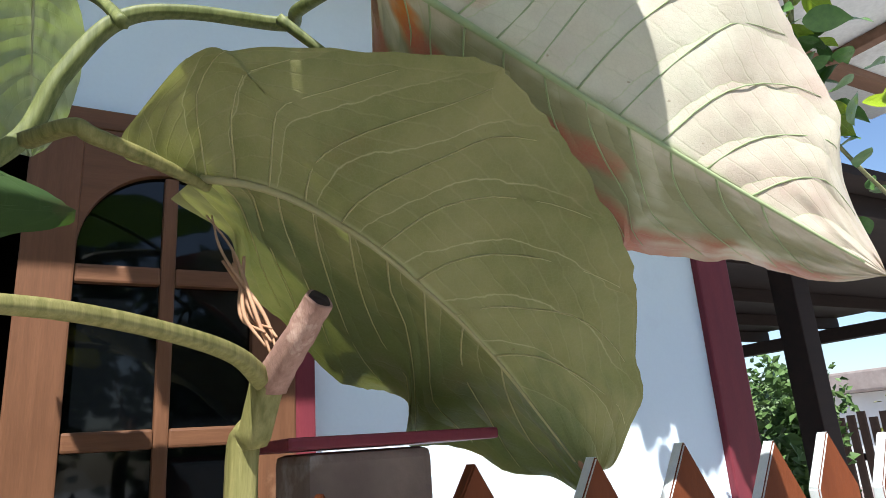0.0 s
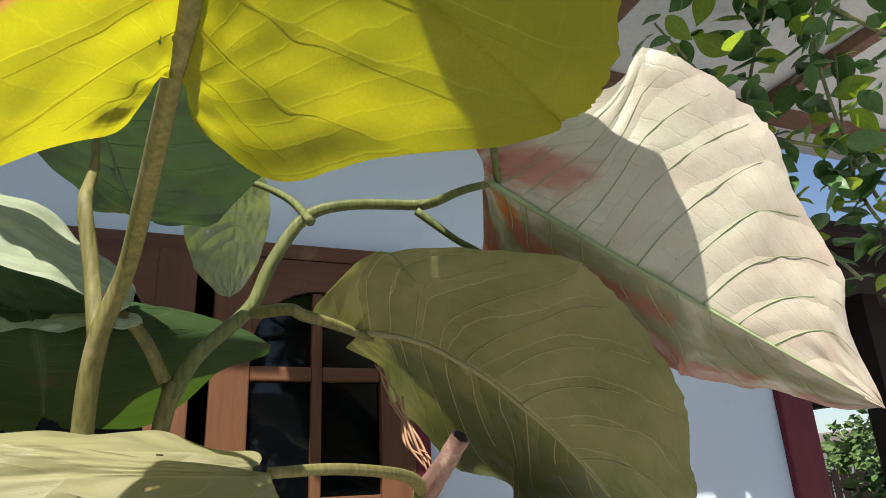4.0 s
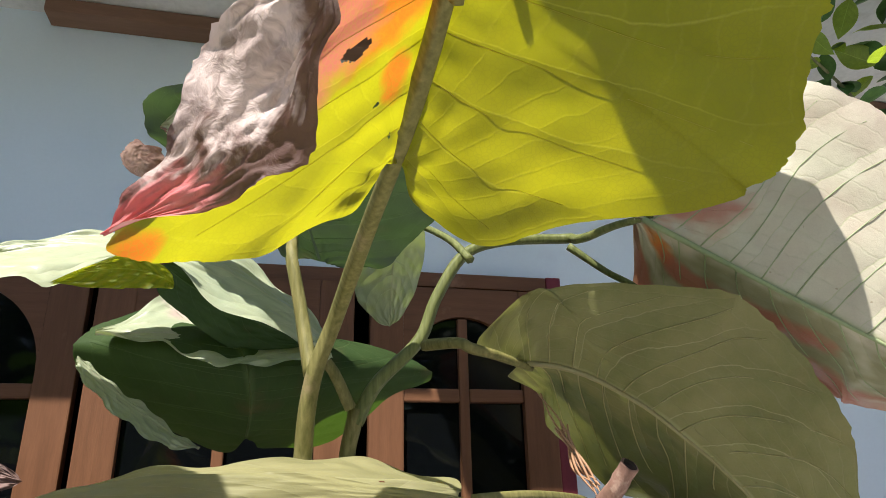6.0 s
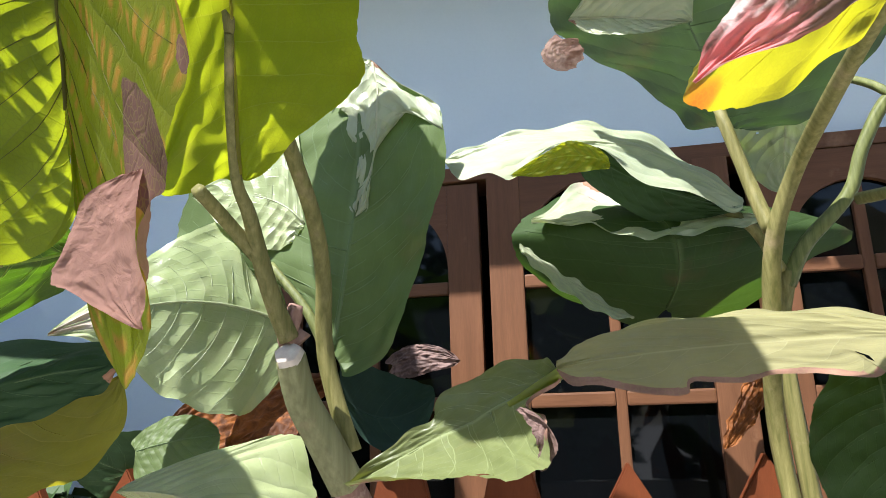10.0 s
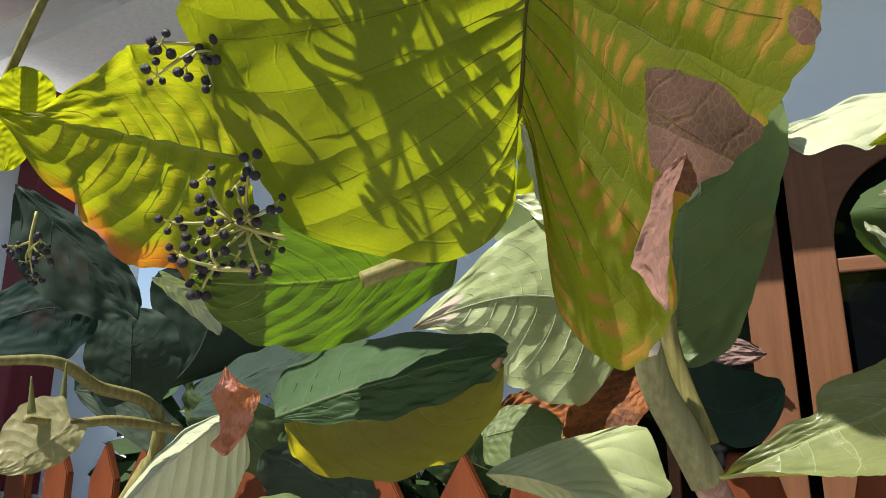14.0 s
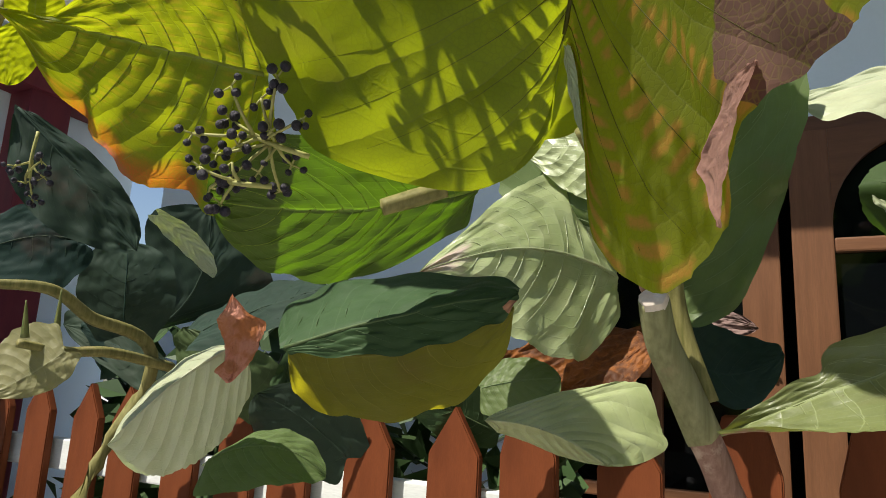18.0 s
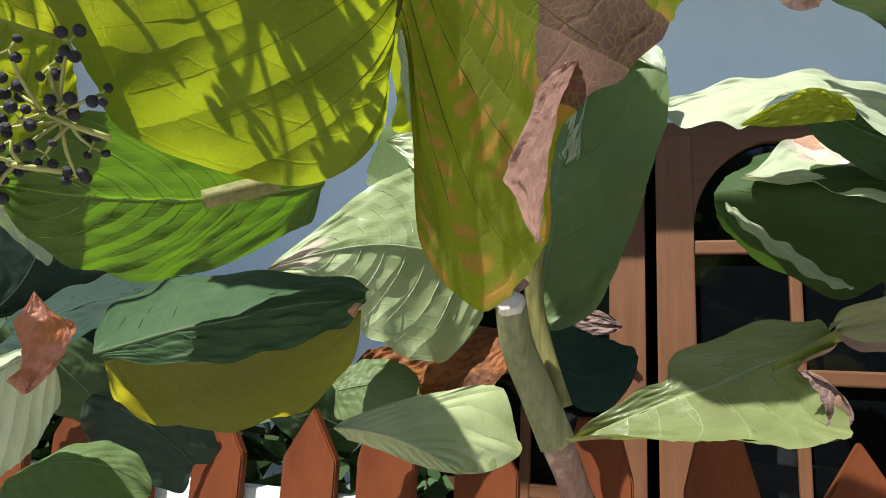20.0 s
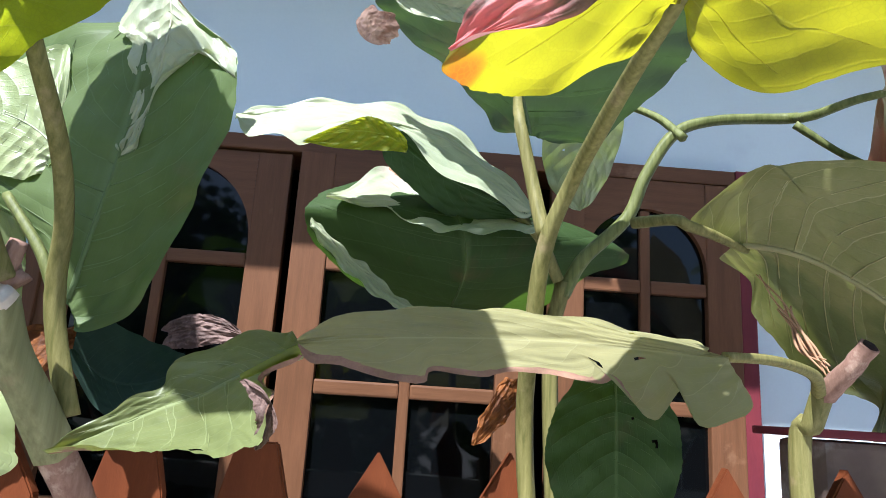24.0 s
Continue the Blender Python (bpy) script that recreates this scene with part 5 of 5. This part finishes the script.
stalk(shrub_c, "petiole", [(-1.077, 0.051, 1.511), (-1.053, 0.072, 1.524), (-1.033, 0.092, 1.536)], (0.008, 0.009, 0.008), STEM)
leaf(shrub_c, L_BACK, (-1.045, 0.194, 1.569), (-1.139, 0.093, 1.525), (-1.244, -0.011, 1.516), (-1.100, 0.041, 1.584), (-1.166, 0.157, 1.457), lobes=(0.0, 0.0), wide=0.45, point=3.0, ragged=0.03, ribs=9, edge_l=((0.02, 0.39), (0.24, 0.76), (0.45, 1.00), (0.73, 0.93), (0.95, 0.38)), seed=41, label="bright green backlit leaf with dark veins", edge_r=((0.02, 0.38), (0.10, 0.57), (0.40, 0.82), (0.52, 0.92), (0.67, 0.91), (0.78, 0.81), (0.87, 0.69), (0.95, 0.36),))
leaf(shrub_c, L_LIME, (-1.160, -0.029, 1.627), (-1.289, -0.066, 1.664), (-1.458, -0.128, 1.711), (-1.202, -0.124, 1.709), (-1.364, -0.017, 1.590), lobes=(0.1, 0.30), wide=0.42, point=2.2, ragged=0.03, ribs=8, seed=42, patches=(("gold", 0.6, 0.95, 0.35, 0.22), ("blush", 0.6, 1.0, 0.12, 0.08)), label="yellow-green leaf with orange edges", edge_l=((0.08, 0.57), (0.12, 0.91), (0.19, 1.11), (0.35, 1.08), (0.45, 1.02), (0.48, 0.97), (0.57, 0.73), (0.67, 0.50), (0.78, 0.18), (0.84, 0.04), (0.91, 0.08),), edge_r=((-0.23, 0.64), (-0.30, 1.09), (-0.24, 1.47), (-0.06, 1.48), (0.10, 1.36), (0.24, 1.42), (0.40, 1.37), (0.52, 1.13), (0.58, 0.96), (0.63, 0.85), (0.76, 0.59), (0.89, 0.28),))
leaf(shrub_c, L_GLOW, (-1.502, -0.224, 1.456), (-1.382, -0.298, 1.582), (-1.213, -0.372, 1.662), (-1.467, -0.412, 1.573), (-1.305, -0.181, 1.559), lobes=(0.1, 0.10), wide=0.38, point=2.4, ragged=0.02, ribs=8, edge_l=((0.01, 0.43), (0.13, 0.82), (0.38, 1.00), (0.67, 0.83), (0.91, 0.43)), seed=43, label="large glowing yellow leaf", edge_r=((-0.02, 0.28), (-0.02, 0.59), (0.02, 0.80), (0.11, 0.95), (0.21, 1.02), (0.29, 1.00), (0.35, 0.96), (0.43, 0.89), (0.51, 0.78), (0.59, 0.63), (0.64, 0.49), (0.70, 0.31), (0.78, 0.16), (0.88, 0.07),))
leaf(shrub_c, L_GLOW, (-1.578, -0.107, 1.713), (-1.559, -0.125, 1.772), (-1.536, -0.145, 1.830), (-1.578, -0.158, 1.763), (-1.527, -0.099, 1.806), ragged=0.04, ribs=7, seed=44, label="yellow leaf behind the glowing leaf")
leaf(shrub_c, L_GLOW, (-1.570, -0.027, 1.770), (-1.559, -0.035, 1.798), (-1.551, -0.046, 1.824), (-1.578, -0.062, 1.792), (-1.541, -0.007, 1.800), ragged=0.03, ribs=0, seed=45, label="small rounded lime leaf")
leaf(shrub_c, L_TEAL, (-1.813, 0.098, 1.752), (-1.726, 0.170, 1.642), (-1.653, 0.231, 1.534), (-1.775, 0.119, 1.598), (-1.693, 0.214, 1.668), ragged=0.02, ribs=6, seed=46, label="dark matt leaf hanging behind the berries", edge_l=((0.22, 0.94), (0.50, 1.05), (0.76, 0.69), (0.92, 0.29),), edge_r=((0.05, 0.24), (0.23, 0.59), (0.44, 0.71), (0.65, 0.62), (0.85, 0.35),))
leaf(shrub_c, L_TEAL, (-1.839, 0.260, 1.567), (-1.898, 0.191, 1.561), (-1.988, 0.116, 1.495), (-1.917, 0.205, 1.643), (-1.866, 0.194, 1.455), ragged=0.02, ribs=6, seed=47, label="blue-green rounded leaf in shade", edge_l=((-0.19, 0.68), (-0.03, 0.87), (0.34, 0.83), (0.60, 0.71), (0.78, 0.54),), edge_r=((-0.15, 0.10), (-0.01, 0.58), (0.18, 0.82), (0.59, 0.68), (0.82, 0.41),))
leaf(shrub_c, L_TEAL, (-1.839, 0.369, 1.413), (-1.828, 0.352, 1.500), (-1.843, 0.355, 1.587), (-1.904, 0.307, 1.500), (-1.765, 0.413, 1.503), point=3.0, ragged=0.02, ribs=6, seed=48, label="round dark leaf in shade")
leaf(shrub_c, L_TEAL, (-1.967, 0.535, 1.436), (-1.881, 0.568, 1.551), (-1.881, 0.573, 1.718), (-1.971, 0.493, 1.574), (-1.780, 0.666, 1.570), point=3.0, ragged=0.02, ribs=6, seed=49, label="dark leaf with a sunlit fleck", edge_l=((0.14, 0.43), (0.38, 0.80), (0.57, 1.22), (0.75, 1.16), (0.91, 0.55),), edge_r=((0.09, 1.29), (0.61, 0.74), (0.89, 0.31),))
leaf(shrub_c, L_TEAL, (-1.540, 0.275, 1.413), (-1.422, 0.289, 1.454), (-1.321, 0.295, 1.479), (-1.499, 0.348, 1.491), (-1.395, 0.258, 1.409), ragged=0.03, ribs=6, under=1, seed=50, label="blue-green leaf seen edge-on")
leaf(shrub_c, L_WHITE, (-1.303, 0.128, 1.385), (-1.342, 0.083, 1.350), (-1.401, 0.035, 1.268), (-1.410, 0.128, 1.372), (-1.357, 0.131, 1.267), lobes=(0.0, 0.0), wide=0.42, point=2.6, cup=(-0.02, -0.04), ragged=0.05, ribs=7, under=1, seed=51, label="pale leaf with a scorched papery end")
leaf(shrub_c, L_SCORCH, (-1.303, 0.096, 1.440), (-1.289, 0.099, 1.396), (-1.292, 0.096, 1.341), (-1.276, 0.124, 1.400), (-1.305, 0.084, 1.386), lobes=(0.1, 0.1), crinkle=0.008, ragged=0.10, ribs=0, seed=52, label="ragged scorched orange leaf end", wide=0.45, edge_l=((0.09, 0.11), (0.26, 0.50), (0.34, 1.11), (0.57, 0.87), (0.78, 0.62), (0.96, 0.16),), edge_r=((0.13, 0.52), (0.21, 0.94), (0.42, 0.78), (0.57, 0.66), (0.74, 0.60), (0.76, 0.99), (0.96, 0.30),))
leaf(shrub_c, L_DUSK, (-1.456, -0.132, 1.435), (-1.448, -0.130, 1.358), (-1.443, -0.128, 1.272), (-1.488, -0.161, 1.362), (-1.420, -0.086, 1.371), ragged=0.03, ribs=6, seed=53, holes=((0.55, 0.4, 0.02),), label="dark olive hanging leaf", edge_l=((-0.04, 0.42), (0.12, 0.87), (0.45, 0.99), (0.77, 0.88), (0.93, 0.63),), edge_r=((-0.01, 0.29), (0.16, 0.72), (0.35, 0.92), (0.48, 0.96), (0.68, 0.82), (0.90, 0.41),))
leaf(shrub_c, L_GREEN, (-1.459, -0.167, 1.368), (-1.486, -0.208, 1.350), (-1.545, -0.272, 1.327), (-1.533, -0.206, 1.396), (-1.478, -0.214, 1.302), ragged=0.02, ribs=6, seed=54, label="grey-green leaf below the berries")
leaf(shrub_c, L_GLOW, (-1.574, -0.110, 1.312), (-1.582, -0.157, 1.276), (-1.600, -0.211, 1.232), (-1.642, -0.139, 1.323), (-1.551, -0.147, 1.231), ragged=0.04, ribs=6, seed=55, label="small yellow leaf at the bottom")
leaf(shrub_c, L_OLIVE, (-1.714, 0.178, 1.374), (-1.737, 0.145, 1.337), (-1.766, 0.107, 1.305), (-1.779, 0.134, 1.400), (-1.711, 0.171, 1.320), ragged=0.03, ribs=5, seed=56, label="small pale leaf on the stem")
leaf(shrub_c, L_GREEN, (-1.396, 0.175, 1.242), (-1.334, 0.216, 1.265), (-1.279, 0.268, 1.230), (-1.352, 0.249, 1.284), (-1.314, 0.193, 1.220), ragged=0.03, ribs=6, seed=57, label="dark leaf low on the fence")

# Sunlit strip on the dark leaf, its brightness put into a pale colour.
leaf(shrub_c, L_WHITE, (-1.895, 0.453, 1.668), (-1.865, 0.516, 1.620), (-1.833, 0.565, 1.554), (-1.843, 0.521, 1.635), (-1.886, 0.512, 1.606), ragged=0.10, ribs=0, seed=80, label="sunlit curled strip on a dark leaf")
leaf(shrub_c, L_GLOW, (-1.608, -0.005, 1.793), (-1.635, -0.016, 1.751), (-1.645, -0.005, 1.711), (-1.652, -0.046, 1.749), (-1.614, 0.017, 1.754), ragged=0.03, ribs=0, seed=81, label="lime leaf behind the glowing leaf")
leaf(shrub, L_BROWN, (-0.525, 0.542, 1.940), (-0.534, 0.563, 1.924), (-0.537, 0.573, 1.905), (-0.557, 0.557, 1.929), (-0.498, 0.561, 1.911), ragged=0.14, ribs=0, crinkle=0.012, seed=82, label="withered pink tip of the dark leaf")
leaf(shrub_b, L_WHITE, (-0.875, -0.022, 1.600), (-0.871, -0.011, 1.566), (-0.859, -0.012, 1.516), (-0.875, -0.009, 1.563), (-0.864, -0.013, 1.564), ragged=0.06, ribs=0, crinkle=0.002, seed=83, label="pale folded sliver of leaf beside the midrib")

leaf(shrub_c, L_GLOW, (-1.549, -0.176, 1.716), (-1.538, -0.208, 1.765), (-1.510, -0.239, 1.833), (-1.550, -0.243, 1.767), (-1.514, -0.183, 1.791), ragged=0.04, ribs=5, seed=85, label="yellow leaf standing behind the glowing leaf")

# ---- berries ----
ball = bmesh.new()
bmesh.ops.create_icosphere(ball, subdivisions=2, radius=1.0)
for v in ball.verts:
    v.co *= 1 + 0.10 * noise.noise(v.co * 2.2)
    if v.co.z > 0.9:
        v.co.z -= 0.25
BALL = bpy.data.meshes.new("berry")
ball.to_mesh(BALL)
ball.free()
BALL.materials.append(BERRY)
BALL.shade_smooth()


def berry_spray(plant, root, spread, count, size, seed, towards, face=(0.45, -0.75, -0.45)):
    """An open, forking umbel of shrivelled black berries that grows from root; face: the way its flat side looks."""
    r = random.Random(seed)
    root, out, n = Vector(root), Vector(towards), Vector(face).normalized()
    x = n.orthogonal().normalized()
    y = n.cross(x)
    crown = root + out
    spray = finish("berry_spray", tube([root, root + out * 0.5 + n * 0.004, crown], (0.0026, 0.0024, 0.0019), 6, 4), TWIG, plant, "spray of black berries on thin stalks")
    hubs = max(5, count // 4)
    left = count
    for k in range(hubs):
        a, q = k * 2.39996 + r.uniform(-0.3, 0.3), spread * math.sqrt((k + 0.6) / hubs)
        hub = crown + (x * math.cos(a) + y * math.sin(a)) * q + n * (0.25 * spread * r.uniform(-1, 1))
        start = root.lerp(crown, r.uniform(0.55, 1.0))
        finish("stalk", tube([start, start.lerp(hub, 0.55) + n * 0.006, hub], (0.0017, 0.0014, 0.0011), 5, 4), TWIG, spray)
        for j in range(min(left, r.choice((3, 4, 4, 5)))):
            left -= 1
            b = j * 1.57 + r.uniform(-0.5, 0.5)
            d = ((x * math.cos(b) + y * math.sin(b)) * r.uniform(1.2, 2.6) + n * r.uniform(-1.0, 1.4)) * size
            finish("stalk", tube([hub, hub + d], (0.0010, 0.0008), 4, 2), TWIG, spray)
            ob = new("berry", BALL)
            ob.parent, ob.location = spray, hub + d
            q2 = size * r.uniform(0.72, 1.12)
            ob.scale, ob.rotation_euler = (q2, q2, q2 * 0.95), (r.uniform(0, 3), r.uniform(0, 3), 0)


berry_spray(shrub_c, (-1.106, -0.026, 1.540), 0.058, 52, 0.0046, 1, (-0.043, -0.028, 0.015))
berry_spray(shrub_c, (-1.135, -0.038, 1.512), 0.024, 16, 0.0046, 5, (-0.042, -0.025, 0.003))
berry_spray(shrub_c, (-1.098, -0.101, 1.719), 0.038, 24, 0.0046, 2, (-0.043, -0.015, -0.029))
berry_spray(shrub_c, (-1.411, -0.271, 1.448), 0.062, 54, 0.0044, 3, (0.030, 0.033, -0.036))
berry_spray(shrub_c, (-1.679, 0.064, 1.676), 0.034, 22, 0.0052, 4, (-0.007, 0.002, -0.068))
# Two sprays hidden above the striped leaf, added for their dappled shadow.
berry_spray(shrub_c, (-1.06, -0.17, 1.79), 0.115, 120, 0.0056, 6, (0.05, 0.02, -0.01), (0.3, 0.5, 0.8))
berry_spray(shrub_c, (-0.94, -0.24, 1.83), 0.085, 70, 0.0056, 7, (-0.02, 0.02, -0.01), (0.3, 0.5, 0.8))

# ---- creeper under the eaves ----
CREEP = surface("creeper_leaf_green", (0.10, 0.20, 0.05), (0.06, 0.13, 0.04), 0.32, 6.0, 60.0, 0.2)
CREEPY = leaf_material("creeper_leaf_young", (0.22, 0.32, 0.05), (0.45, 0.6, 0.03), veins=6, clear=0.5, relief=0.3)
def small_leaf(material, k):
    bm = bmesh.new()
    uvl = bm.loops.layers.uv.new("UVMap")
    rows = []
    for i in range(9):
        u = i / 8
        w = 0.34 * math.sin(math.pi * min(1, u * 1.02 + 0.02)) ** 0.75 * (1 - 0.25 * u)
        rows.append([bm.verts.new((w * v, u, 0.10 * abs(v) * w * 2 - 0.18 * u * u + 0.02 * math.sin(u * 9 + k))) for v in (-1, -0.5, 0, 0.5, 1)])
    for i in range(8):
        for j in range(4):
            f = bm.faces.new((rows[i][j], rows[i][j + 1], rows[i + 1][j + 1], rows[i + 1][j]))
            for loop, (a, b) in zip(f.loops, ((i, j), (i, j + 1), (i + 1, j + 1), (i + 1, j))):
                loop[uvl].uv = (a / 8, b / 4)
    me = bpy.data.meshes.new("leaf")
    bm.to_mesh(me)
    bm.free()
    me.materials.append(material)
    me.shade_smooth()
    return me


SMALL = [small_leaf(CREEP, 0), small_leaf(CREEP, 2), small_leaf(CREEPY, 1)]


def creeper(name, label, lines, each, size, seed, spread=0.05):
    plant = thing(name, (0, 0, 0), label, "climbing plant")
    r = random.Random(seed)
    for line in lines:
        part("stem", tube(line, (0.006, 0.005, 0.003), 6, 6), STEMBARK, plant, smooth=True)
        pts = smooth_line(line, 12)
        for k in range(each):
            p = pts[int(r.random() * (len(pts) - 1))] + Vector((r.gauss(0, spread), r.gauss(0, spread), r.gauss(0, spread)))
            ob = new("leaf", SMALL[r.choice((0, 0, 1, 1, 2))])
            ob.parent, ob.location = plant, p
            ob.rotation_euler = (r.uniform(-0.9, 0.6), r.uniform(-0.8, 0.8), r.uniform(0, 6.28))
            q = size * r.uniform(0.6, 1.25)
            ob.scale = (q, q, q)
    return plant


creeper("creeper", "glossy green creeper climbing under the eaves by the corner post", [
    [(1.630, 0.956, 1.947), (1.327, 0.921, 2.139), (1.088, 0.841, 2.389), (0.882, 0.795, 2.528)],
    [(1.442, 0.783, 2.242), (1.194, 0.835, 2.317), (1.154, 0.690, 2.562), (1.136, 0.577, 2.713)],
    [(1.526, 0.636, 2.531), (1.276, 0.640, 2.586), (1.106, 0.678, 2.631), (0.900, 0.675, 2.667)],
    [(1.705, 0.871, 2.092), (1.485, 0.799, 2.307), (1.325, 0.690, 2.563), (1.309, 0.540, 2.801)],
    [(1.992, 0.877, 1.871), (1.675, 0.877, 2.080), (1.520, 0.825, 2.245), (1.414, 0.711, 2.513)],
], 60, 0.088, 11)

# ---- open carport beside the house ----
structure("carport_ceiling", boxed((1.77, 1.36, 2.30), (6.4, 8.0, 2.34), 0), DARKWOOD, "dark boarded ceiling of the open carport", "ceiling")
structure("carport_beam", boxed((1.77, 7.9, 2.0), (6.27, 8.0, 2.198), 0.004), DARKWOOD, "dark timber beam at the back of the carport", "beam")
for k in range(9):
    structure("rafter", boxed((1.77, 1.5 + 0.75 * k, 2.20), (6.4, 1.58 + 0.75 * k, 2.298), 0.004), DARKWOOD, "dark timber rafter of the carport", "rafter")
structure("carport_beam", boxed((6.28, 1.36, 2.08), (6.4, 8.0, 2.198), 0.004), DARKWOOD, "dark timber edge beam of the carport", "beam")
for x, y in ((2.78, 1.80), (6.33, 2.2), (6.33, 5.4)):
    structure("carport_post", boxed((x - 0.055, y - 0.055, 0), (x + 0.055, y + 0.055, 2.198), 0.006), DARKWOOD, "dark timber post of the carport", "post")
yard = thing("yard_fence", (8.2, 3.0, 0.0), "dark slatted fence at the end of the yard", "fence")
for k in range(44):
    part("slat", boxed((-0.015, -1.5 + 0.13 * k, 0.0), (0.015, -1.41 + 0.13 * k, 1.42 + 0.04 * math.sin(k * 2.3)), 0), DARKWOOD, yard)
part("rail", boxed((0.017, -1.6, 0.9), (0.05, 4.4, 0.98), 0), DARKWOOD, yard)
HAZE = surface("pale_far_building", (0.66, 0.66, 0.64), (0.56, 0.56, 0.56), 0.8, 0.4, 3.0, 0.1)
structure("far_house", boxed((15.0, 5.0, 0), (17.0, 17.0, 1.9), 0), HAZE, "pale building across the street", "house")
structure("far_roof", boxed((14.6, 4.6, 1.91), (17.2, 17.4, 2.35), 0.05), SLATE, "grey roof of the building across the street", "roof")
structure("road", boxed((10.0, -30.0, 0.04), (14.0, 40.0, 0.08), 0), SLATE, "grey street beyond the yard", "road")


def bush(name, label, centre, radius, count, size, seed, mesh_mat):
    """A shrub of many small separate leaves on a few branches."""
    r = random.Random(seed)
    c = Vector(centre)
    verts, faces = [], []
    for k in range(count):
        d = Vector((r.gauss(0, 1), r.gauss(0, 1), r.gauss(0, 1))).normalized() * r.random() ** 0.45
        lump = 0.75 + 0.5 * noise.noise(d * 2.3 + Vector((seed, 0, 0)))
        p = c + Vector((d.x * radius[0], d.y * radius[1], d.z * radius[2])) * lump
        m = Euler((r.uniform(-1.2, 1.2), r.uniform(-1.2, 1.2), r.uniform(0, 6.28))).to_matrix()
        s = size * r.uniform(0.6, 1.3)
        n = len(verts)
        for q in ((0, 0, 0), (0.32, 0.45, 0.06), (0, 1, -0.1), (-0.32, 0.45, 0.06)):
            verts.append(p + m @ (Vector(q) * s))
        faces += [(n, n + 1, n + 2), (n, n + 2, n + 3)]
    plant = thing(name, (c.x, c.y, 0), label, "bush")
    me = bpy.data.meshes.new("foliage")
    me.from_pydata([v - plant.location for v in verts], [], faces)
    me.materials.append(mesh_mat)
    ob = new("foliage", me)
    ob.parent = plant
    ob["kind"] = "stuff"
    for k in range(5):
        e = Vector((r.uniform(-0.5, 0.5) * radius[0], r.uniform(-0.5, 0.5) * radius[1], centre[2] + r.uniform(0, 0.5) * radius[2]))
        part("branch", tube([Vector((0.1 * k - 0.2, 0, 0)), e * 0.5, e], (0.04, 0.025, 0.01), 6, 4), STEMBARK, plant, smooth=True)
    return plant


FOL = surface("bush_leaf", (0.07, 0.13, 0.035), (0.11, 0.17, 0.05), 0.5, 2.0, 20.0, 0.1)
FOLD = surface("bush_leaf_dark", (0.035, 0.07, 0.025), (0.05, 0.085, 0.03), 0.45, 2.0, 20.0, 0.1)
FOLH = surface("hedge_leaf", (0.04, 0.075, 0.03), (0.06, 0.10, 0.035), 0.5, 2.0, 20.0, 0.1)
FOLY = surface("bush_leaf_yellow", (0.30, 0.30, 0.06), (0.2, 0.25, 0.06), 0.5, 2.0, 20.0, 0.1)
bush("garden_bush", "green bush beyond the carport", (8.9, 6.3, 1.5), (0.7, 1.2, 1.0), 2200, 0.14, 1, FOL)
bush("garden_bush", "yellow-green bush beyond the carport", (9.0, 4.0, 1.2), (0.8, 1.1, 0.8), 2200, 0.14, 2, FOLY)
bush("garden_bush", "dark green bush beside the yard fence", (7.6, 5.2, 1.3), (0.5, 0.6, 0.9), 1500, 0.13, 3, FOL)
bush("garden_bush", "leafy bush by the carport post", (3.5, 2.5, 0.9), (0.4, 0.35, 0.55), 700, 0.10, 4, FOL)
bush("low_bush", "low dark bush between the fence and the wall", (-2.15, 1.0, 0.85), (0.85, 0.24, 0.78), 3200, 0.12, 5, FOLD)
bush("low_bush", "dark leafy growth between the fence and the window", (-1.42, 0.98, 0.72), (0.50, 0.16, 0.68), 1800, 0.12, 6, FOLD)
# Bushes behind the viewpoint, added so the panes reflect dark leaves.
for x in (-2.6, -0.9, 0.9, 2.6):
    bush("garden_bush", "unseen dense bush added to darken the window reflections", (x, -3.1, 0.75), (1.05, 0.42, 0.85), 2600, 0.14, 40 + int(x * 3), FOLH)
for k, (x, y) in enumerate(((-5.5, -4.6), (-3.0, -5.2), (-0.6, -4.9), (1.9, -5.3), (4.4, -4.7), (6.6, -2.6), (-7.0, -1.5))):
    bush("garden_tree", "broad leafy tree across the garden", (x, y, 2.0 + 0.3 * (k % 3)), (1.7, 1.1, 2.0 + 0.25 * (k % 2)), 3200, 0.24, 20 + k, FOL)

# ---- white wing of the house ----
bm = bmesh.new()
box(bm, (-3.35, -2.2, 0), (-3.2, 1.34, 2.56))
structure("wall_west", bm, WALL, "white painted wall of the side wing", "wall")
structure("wing_post", boxed((-3.19, 0.80, 0), (-3.06, 0.95, 2.55), 0.006), TRIM, "maroon post on the side wing", "post")
structure("wing_beam", boxed((-3.19, -2.2, 2.30), (-3.04, 1.33, 2.46), 0.006), TRIM, "maroon beam under the wing's eaves", "beam")
